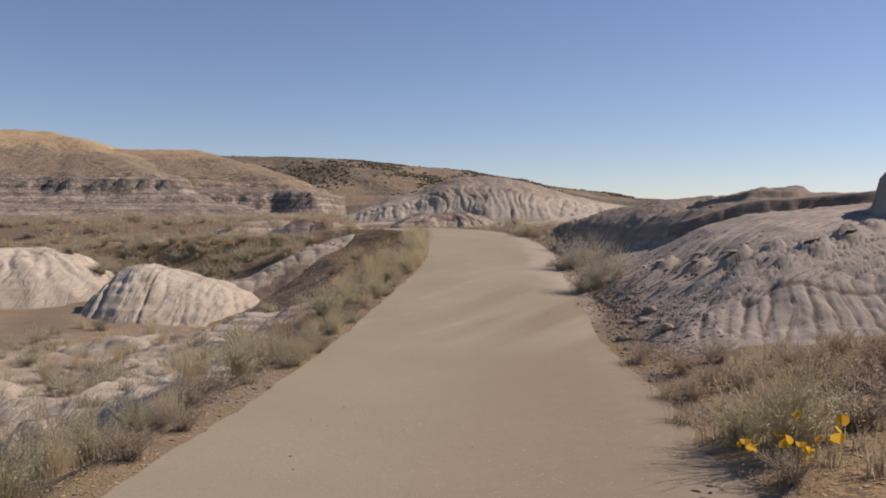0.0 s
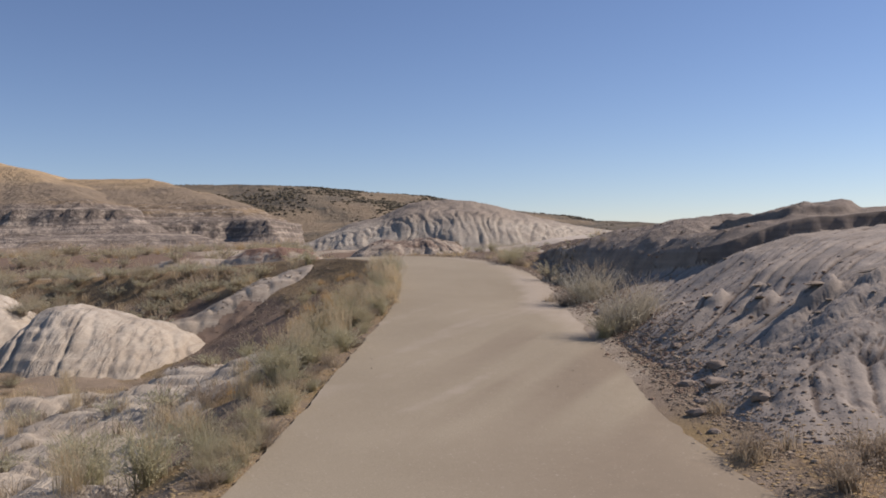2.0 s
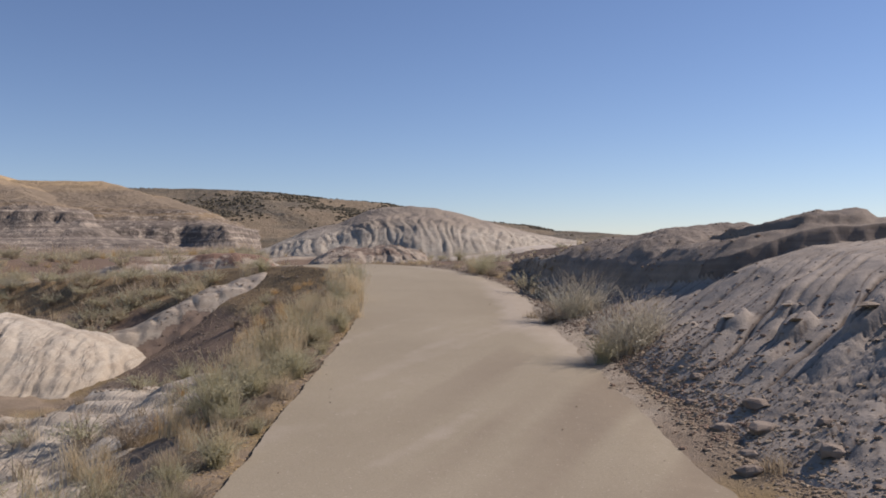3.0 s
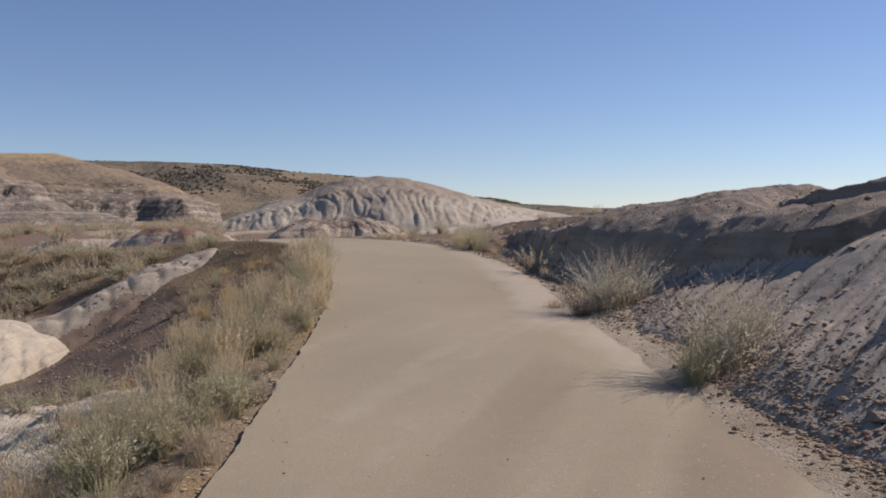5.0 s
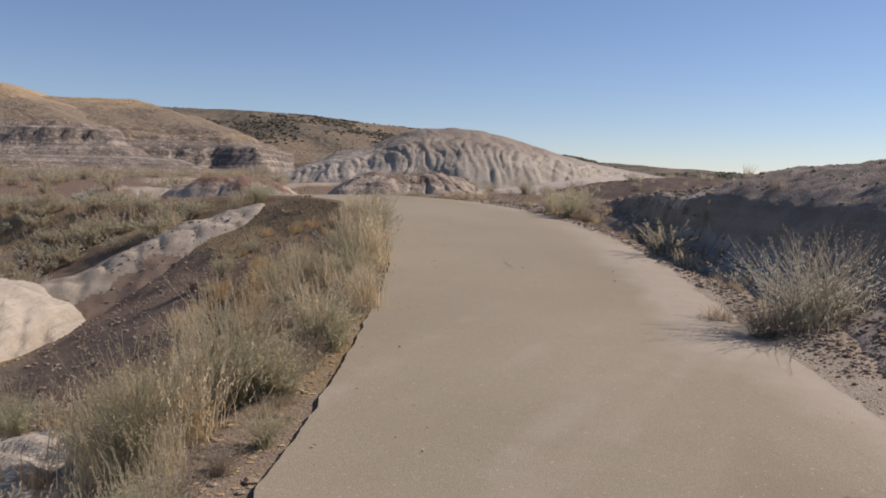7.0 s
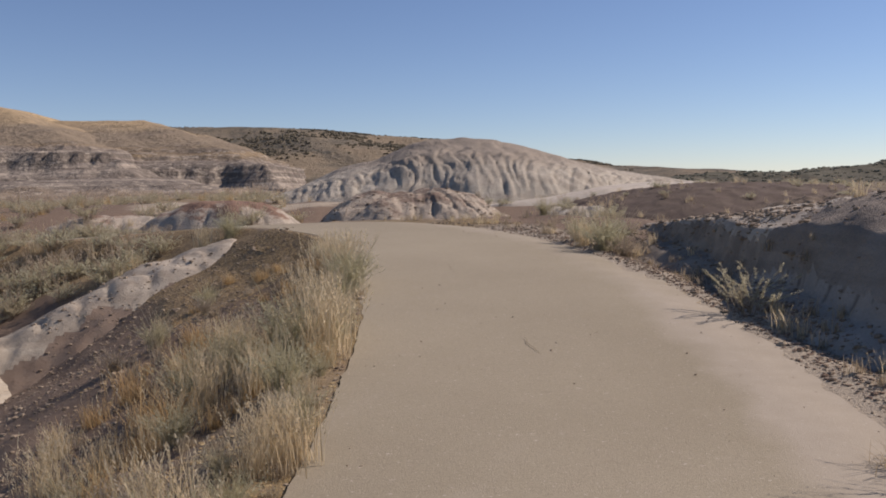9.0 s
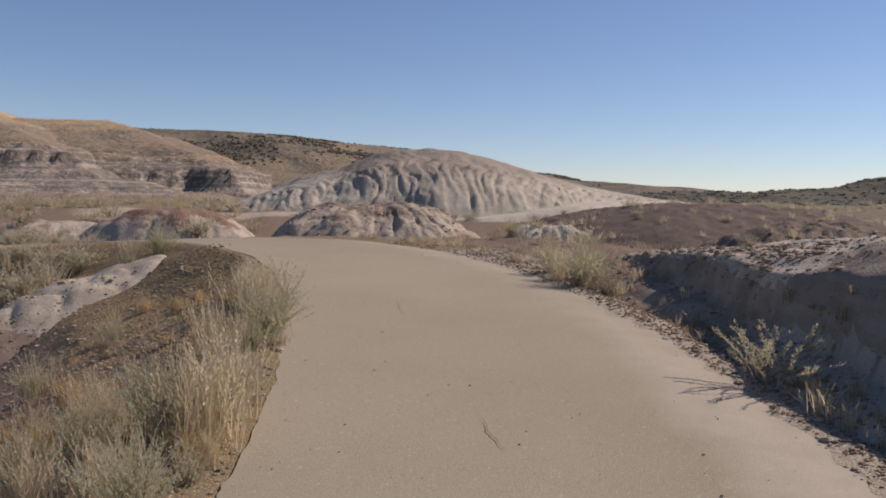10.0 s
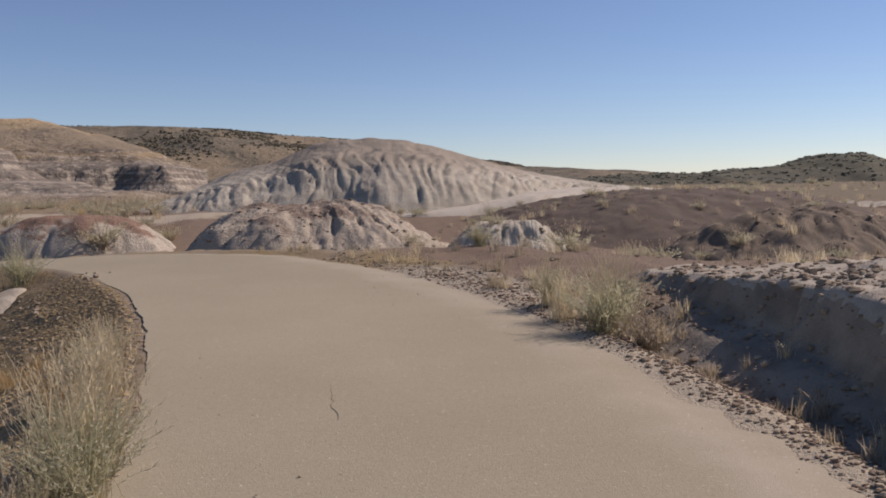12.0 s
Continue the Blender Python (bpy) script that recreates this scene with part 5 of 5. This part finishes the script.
# ---- stones ----
def stone_shape(verts, faces, c, size, r, flat=0.6):
    """A rough stone: a jittered eight-sided block with a broken top."""
    f, k = len(verts), 6
    turn = r.uniform(0, 6.28)
    for level, (w, z) in enumerate(((0.8, -0.4), (1.0, 0.15), (0.62, 0.6))):
        for i in range(k):
            a = turn + i * 6.2832 / k + r.gauss(0, 0.16)
            q = size * w * r.uniform(0.75, 1.2)
            verts.append((c[0] + q * math.cos(a), c[1] + q * 0.8 * math.sin(a), c[2] + size * flat * (z + r.gauss(0, 0.1))))
    for level in range(2):
        for i in range(k):
            a, b = f + level * k + i, f + level * k + (i + 1) % k
            faces.append((a, b, b + k, a + k))
    faces.append(tuple(range(f + 2 * k, f + 3 * k)))


def stone_field(name, label, spots, seed, skin=STONE, flat=1.0):
    r = random.Random(seed)
    xs, ys = np.array([p[0] for p in spots]), np.array([p[1] for p in spots])
    zs = surface(xs, ys)
    d, pz = trail_at(xs, ys)
    zs = np.where(np.abs(d) < half_at(ys), pz - 0.004, zs)
    verts, faces = [], []
    for (x, y, size), z in zip(spots, zs):
        stone_shape(verts, faces, (x, y, z + 0.1 * size), size, r, r.uniform(0.45, 0.8) * flat)
    ob = add_mesh(name, verts, faces, skin, smooth=False)
    return tagged(ob, label, "stones", kind="stuff")


spots = []
for i in range(7500):
    y = rng.uniform(6.0, 28)
    x, yy = edge_at(y, 0.05 + float(np.interp(y, [10, 12.5, 15, 17], [0, 0.24, 0.2, 0])) + min(0.75 - 0.2 * (y > 17.5), abs(rng.gauss(0, 0.34 - 0.1 * (y > 17.5)))) - (0.4 if rng.random() < (0.12 if y < 18 else 0.3) else 0))
    spots.append((x, yy, min(0.035, 0.004 + rng.expovariate(210))))
for i in range(3600):
    x, yy = edge_at(rng.uniform(8.4, 14), 0.24 + min(0.85, abs(rng.gauss(0, 0.4))))
    spots.append((x, yy, min(0.03, 0.005 + rng.expovariate(190))))
for i in range(1500):
    x, yy = edge_at(rng.uniform(16, 27), 0.3 + rng.gauss(0.1, 0.25))
    spots.append((x, yy, min(0.04, 0.006 + rng.expovariate(140))))
stone_field("gravel", "brown and grey broken shale gravel beside the path", spots, 21)
spots = []
for i in range(3400):
    x, yy = edge_at(rng.uniform(15.5, 26), 0.28 + rng.gauss(0, 0.15))
    spots.append((x, yy, min(0.026, 0.005 + rng.expovariate(200))))
for i in range(1900):
    y = rng.uniform(10.5, 16.5)
    x, yy = edge_at(y, float(np.interp(y, [10.5, 13, 16.5], [0.42, 0.48, 0.75])) + rng.gauss(0, 0.17))
    spots.append((x, yy, min(0.03, 0.005 + rng.expovariate(170))))
spots += [(2.75 + abs(rng.gauss(0, 0.8)), rng.uniform(11.5, 18), min(0.035, 0.005 + rng.expovariate(150))) for i in range(900)]
stone_field("shale_chips", "red-brown shale chips in a strip between sand and ditch", spots, 29, CHIPS)
spots = []
for i in range(2600):
    x, yy = edge_at(rng.uniform(3, 27), -0.02 - abs(rng.gauss(0, 0.7)))
    spots.append((x, yy, min(0.022, 0.004 + rng.expovariate(230))))
stone_field("litter", "small tan chips and crumbs of soil on the verge", spots, 22)
spots = []
for i in range(5200):
    x, yy = edge_at(rng.uniform(3, 28), -0.02 - abs(rng.gauss(0, 0.5)))
    spots.append((x, yy, rng.uniform(0.006, 0.018)))
for i in range(7500):
    x, yy = edge_at(rng.uniform(16, 27.5) if i < 3000 else rng.uniform(21.5, 28), -0.05 - abs(rng.gauss(0, 1.1)))
    spots.append((x, yy, rng.uniform(0.007, 0.02)))
for i in range(2600):
    spots.append((1.5 + abs(rng.gauss(0, 1.2)), rng.uniform(3.6, 9.0), rng.uniform(0.006, 0.02)))
stone_field("leaf_litter", "golden-brown fallen leaves and chaff on the verge", [q for q in spots if q[0] > 1.72 or q[0] < 0], 28, CHAFF, 0.35)
heaps = [(2.95 + abs(rng.gauss(0, 1.5)), rng.uniform(20.4, 25.6)) for i in range(60)]
spots = []
for i in range(2600):
    hx, hy = rng.choice(heaps)
    spots.append((max(2.9, hx + rng.gauss(0, 0.22)), hy + rng.gauss(0, 0.3), min(0.05, 0.006 + rng.expovariate(95))))
stone_field("debris", "dark brown crumbled shale lying on the pale bank", spots, 24)
spots = [(rng.uniform(2.6, 13), rng.uniform(23.5, 38), min(0.08, 0.01 + rng.expovariate(60))) for i in range(900)]
spots += [(rng.uniform(3.3, 6.0), rng.uniform(15.5, 22), min(0.045, 0.006 + rng.expovariate(140))) for i in range(600)]
spots += [(rng.uniform(2.4, 3.2), rng.uniform(9.5, 15.5), min(0.03, 0.005 + rng.expovariate(160))) for i in range(260)]
for cx, cy, rx, ry, many in ((0.3, 38.6, 3.6, 2.4, 600), (4.8, 38.3, 2.0, 1.4, 120), (11.6, 37.0, 3.6, 2.2, 300), (12.3, 44.0, 9.5, 6.0, 260)):
    for i in range(many):
        a, q = rng.uniform(0, 6.28), math.sqrt(rng.random())
        spots.append((cx + rx * q * math.cos(a), cy + ry * q * math.sin(a), min(0.07, 0.012 + rng.expovariate(60))))
stone_field("rubble", "brown broken shale rubble on the slopes", spots, 26)
spots = [(rng.uniform(-6, -1.8), rng.uniform(16, 27.5), min(0.04, 0.006 + rng.expovariate(110))) for i in range(4200)]
spots = [q for q in spots if hood_height(np.array([[q[0]]]), np.array([[q[1]]]))[0, 0] < ground(np.array([[q[0]]]), np.array([[q[1]]]))[0, 0]]
stone_field("scree", "pale and brown shale chips on the maroon bank", spots, 25)
spots = []
for i in range(650):
    y = rng.uniform(3.5, 27)
    x = TRAIL[int(np.argmin(np.abs(TRAIL[:300, 1] - y))), 0] + rng.uniform(-1.3, 1.3)
    spots.append((x, y, min(0.009, 0.0025 + rng.expovariate(600))))
stone_field("pebbles", "small tan and dark pebbles lying on the asphalt", spots, 23)


def rock(x, y, size, seed, label, flat=0.6, dz=0.0):
    verts, faces = [], []
    stone_shape(verts, faces, (0, 0, 0), size, random.Random(seed), flat)
    me = add_mesh("rock", verts, faces, ROCK, smooth=False)
    bev = me.modifiers.new("bevel", "BEVEL")
    bev.width, bev.segments = size * 0.06, 2
    me.matrix_basis = place(x, y, 1.0, dz=dz + size * flat * 0.2)
    return tagged(me, label, "rock", "rocks below the slope")


ROCK = clay_material("brown_rock", (0.29, 0.245, 0.195), (0.25, 0.205, 0.16), (0.35, 0.3, 0.24), (0, 1.5, 0.8), (0.15, 0.115, 0.09), 3.0)
for i, (x, y, size) in enumerate(((2.45, 10.4, 0.12), (2.3, 10.75, 0.1), (2.62, 10.9, 0.13), (2.2, 10.1, 0.08), (2.05, 9.75, 0.09), (2.5, 9.6, 0.11), (2.75, 10.1, 0.08), (1.98, 9.2, 0.06),
                                  (2.35, 11.5, 0.07), (2.6, 12.0, 0.08), (2.2, 8.9, 0.07), (2.7, 14.6, 0.07), (2.9, 17.4, 0.08), (2.75, 18.1, 0.06), (2.9, 21.0, 0.07), (2.6, 23.0, 0.06))):
    rock(x, y, size, 300 + i, "angular brown shale rock below the slope")


def ledge_slabs():
    """Thin broken slabs of a harder bed that cap the knobs and lie about on the face."""
    r = random.Random(61)
    kinds = []
    for i in range(6):
        verts, faces = [], []
        stone_shape(verts, faces, (0, 0, 0), 1.0, r, 0.42)
        me = bpy.data.meshes.new("slab")
        me.from_pydata([(x, y * r.uniform(0.55, 0.7), z) for x, y, z in verts], [], faces)
        me.materials.append(SLAB)
        kinds.append(me)
    spots = []
    for kx, ky, size in HOODS:
        spots.append((kx + 0.02, ky + 0.02, 0.85 * size, 35))
    for i in range(26):
        y = r.uniform(9.6, 15.5)
        spots.append((r.uniform(3.0, 4.6), y, r.uniform(0.03, 0.07), 35))
    zs = surface(np.array([q[0] for q in spots]), np.array([q[1] for q in spots]))
    back = hillside.matrix_basis.inverted()
    for (x, y, size, turn), z in zip(spots, zs):
        ob = new("slab", r.choice(kinds))
        ob.parent = hillside
        ob.matrix_basis = back @ pose(x, y, z + r.uniform(-0.2, 0.12) * size, r.gauss(0, 8), r.gauss(0, 8), turn + r.gauss(0, 22)) @ Matrix.Diagonal((size, size, size * r.uniform(0.35, 0.6), 1))


SLAB = clay_material("slab_clay", (0.35, 0.302, 0.232), (0.31, 0.264, 0.202), (0.37, 0.32, 0.248), (0, 2.0, 0.8), (0.15, 0.122, 0.094), 3.0)
ledge_slabs()


def far_scrub():
    """Low shrubs over the far plateau and the ridge, too far off to tell apart."""
    r = random.Random(71)
    spots = []
    for i in range(1300):
        x, y = r.uniform(-75, 60), r.uniform(212, 275)
        thick = float(fbm(np.array(x * 0.05), np.array(y * 0.05), 3, 77))
        for k in range(max(0, int(2.2 + 14 * thick + r.gauss(0, 1.2)))):
            spots.append((x + r.gauss(0, 1.6), y + r.gauss(0, 1.6), r.uniform(0.15, 0.55)))
    xs, ys = np.array([q[0] for q in spots]), np.array([q[1] for q in spots])
    zs = plateau_z(xs[None, :], ys[None, :])[0]
    verts, faces = [], []
    for (x, y, size), z in zip(spots, zs):
        for k in range(3):
            stone_shape(verts, faces, (x + r.gauss(0, 0.5 * size), y + r.gauss(0, 0.5 * size), z + 0.25 * size), size * r.uniform(0.5, 0.9), r, 1.0)
    ob = add_mesh("distant_shrubs", verts, faces, FARBUSH, smooth=False)
    tagged(ob, "low dark shrubs dotted over the distant slopes", "shrubs", kind="stuff")
    rx, ry = np.array([r.uniform(34, 96) for i in range(1100)]), np.array([r.uniform(108, 140) for i in range(1100)])
    rz = ridge_h(rx[None, :], ry[None, :])[0]
    verts, faces = [], []
    for x, y, z in zip(rx, ry, rz):
        size = r.uniform(0.12, 0.3)
        for k in range(3):
            stone_shape(verts, faces, (x + r.gauss(0, 0.6 * size), y + r.gauss(0, 0.6 * size), z + 0.15 * size), size * r.uniform(0.5, 1.0), r, 0.8)
    ob = add_mesh("ridge_shrubs", verts, faces, RIDGEBUSH, smooth=False)
    return tagged(ob, "thick green-grey scrub covering the far ridge", "shrubs", kind="stuff")


far_scrub()


def asphalt_crack(a, b, seed):
    """A short jagged crack in the asphalt: a hair-thin seam filled with darker dirt."""
    r = random.Random(seed)
    n, verts, faces, off = 14, [], [], 0.0
    for i in range(n + 1):
        t = i / n
        off = 0.7 * off + r.gauss(0, 0.007)
        x, y = a[0] + (b[0] - a[0]) * t + off, a[1] + (b[1] - a[1]) * t
        z = float(trail_at(np.array([x]), np.array([y]))[1][0]) + 0.0025
        w = 0.0022 * math.sin(math.pi * min(1, max(0.08, t))) * r.uniform(0.4, 1.3) + 0.0008
        verts += [(x - w, y, z), (x - w * 0.4, y, z + 0.0006), (x + w * 0.4, y, z + 0.0006), (x + w, y, z)]
    for i in range(n):
        faces += [(4 * i + k, 4 * i + k + 1, 4 * i + k + 5, 4 * i + k + 4) for k in range(3)]
    ob = add_mesh("crack", verts, faces, TAR, path, "thin jagged crack filled with dirt", smooth=False)
    return ob


TAR = plant_material("crack_dirt", (0.2, 0.16, 0.112), (0.22, 0.178, 0.126), (0.21, 0.168, 0.12), 0.0)
for i, (a, b) in enumerate((((0.47, 21.8), (0.43, 22.45)), ((0.33, 22.95), (0.26, 23.35)), ((0.87, 18.85), (0.81, 19.28)))):
    asphalt_crack(a, b, 400 + i)
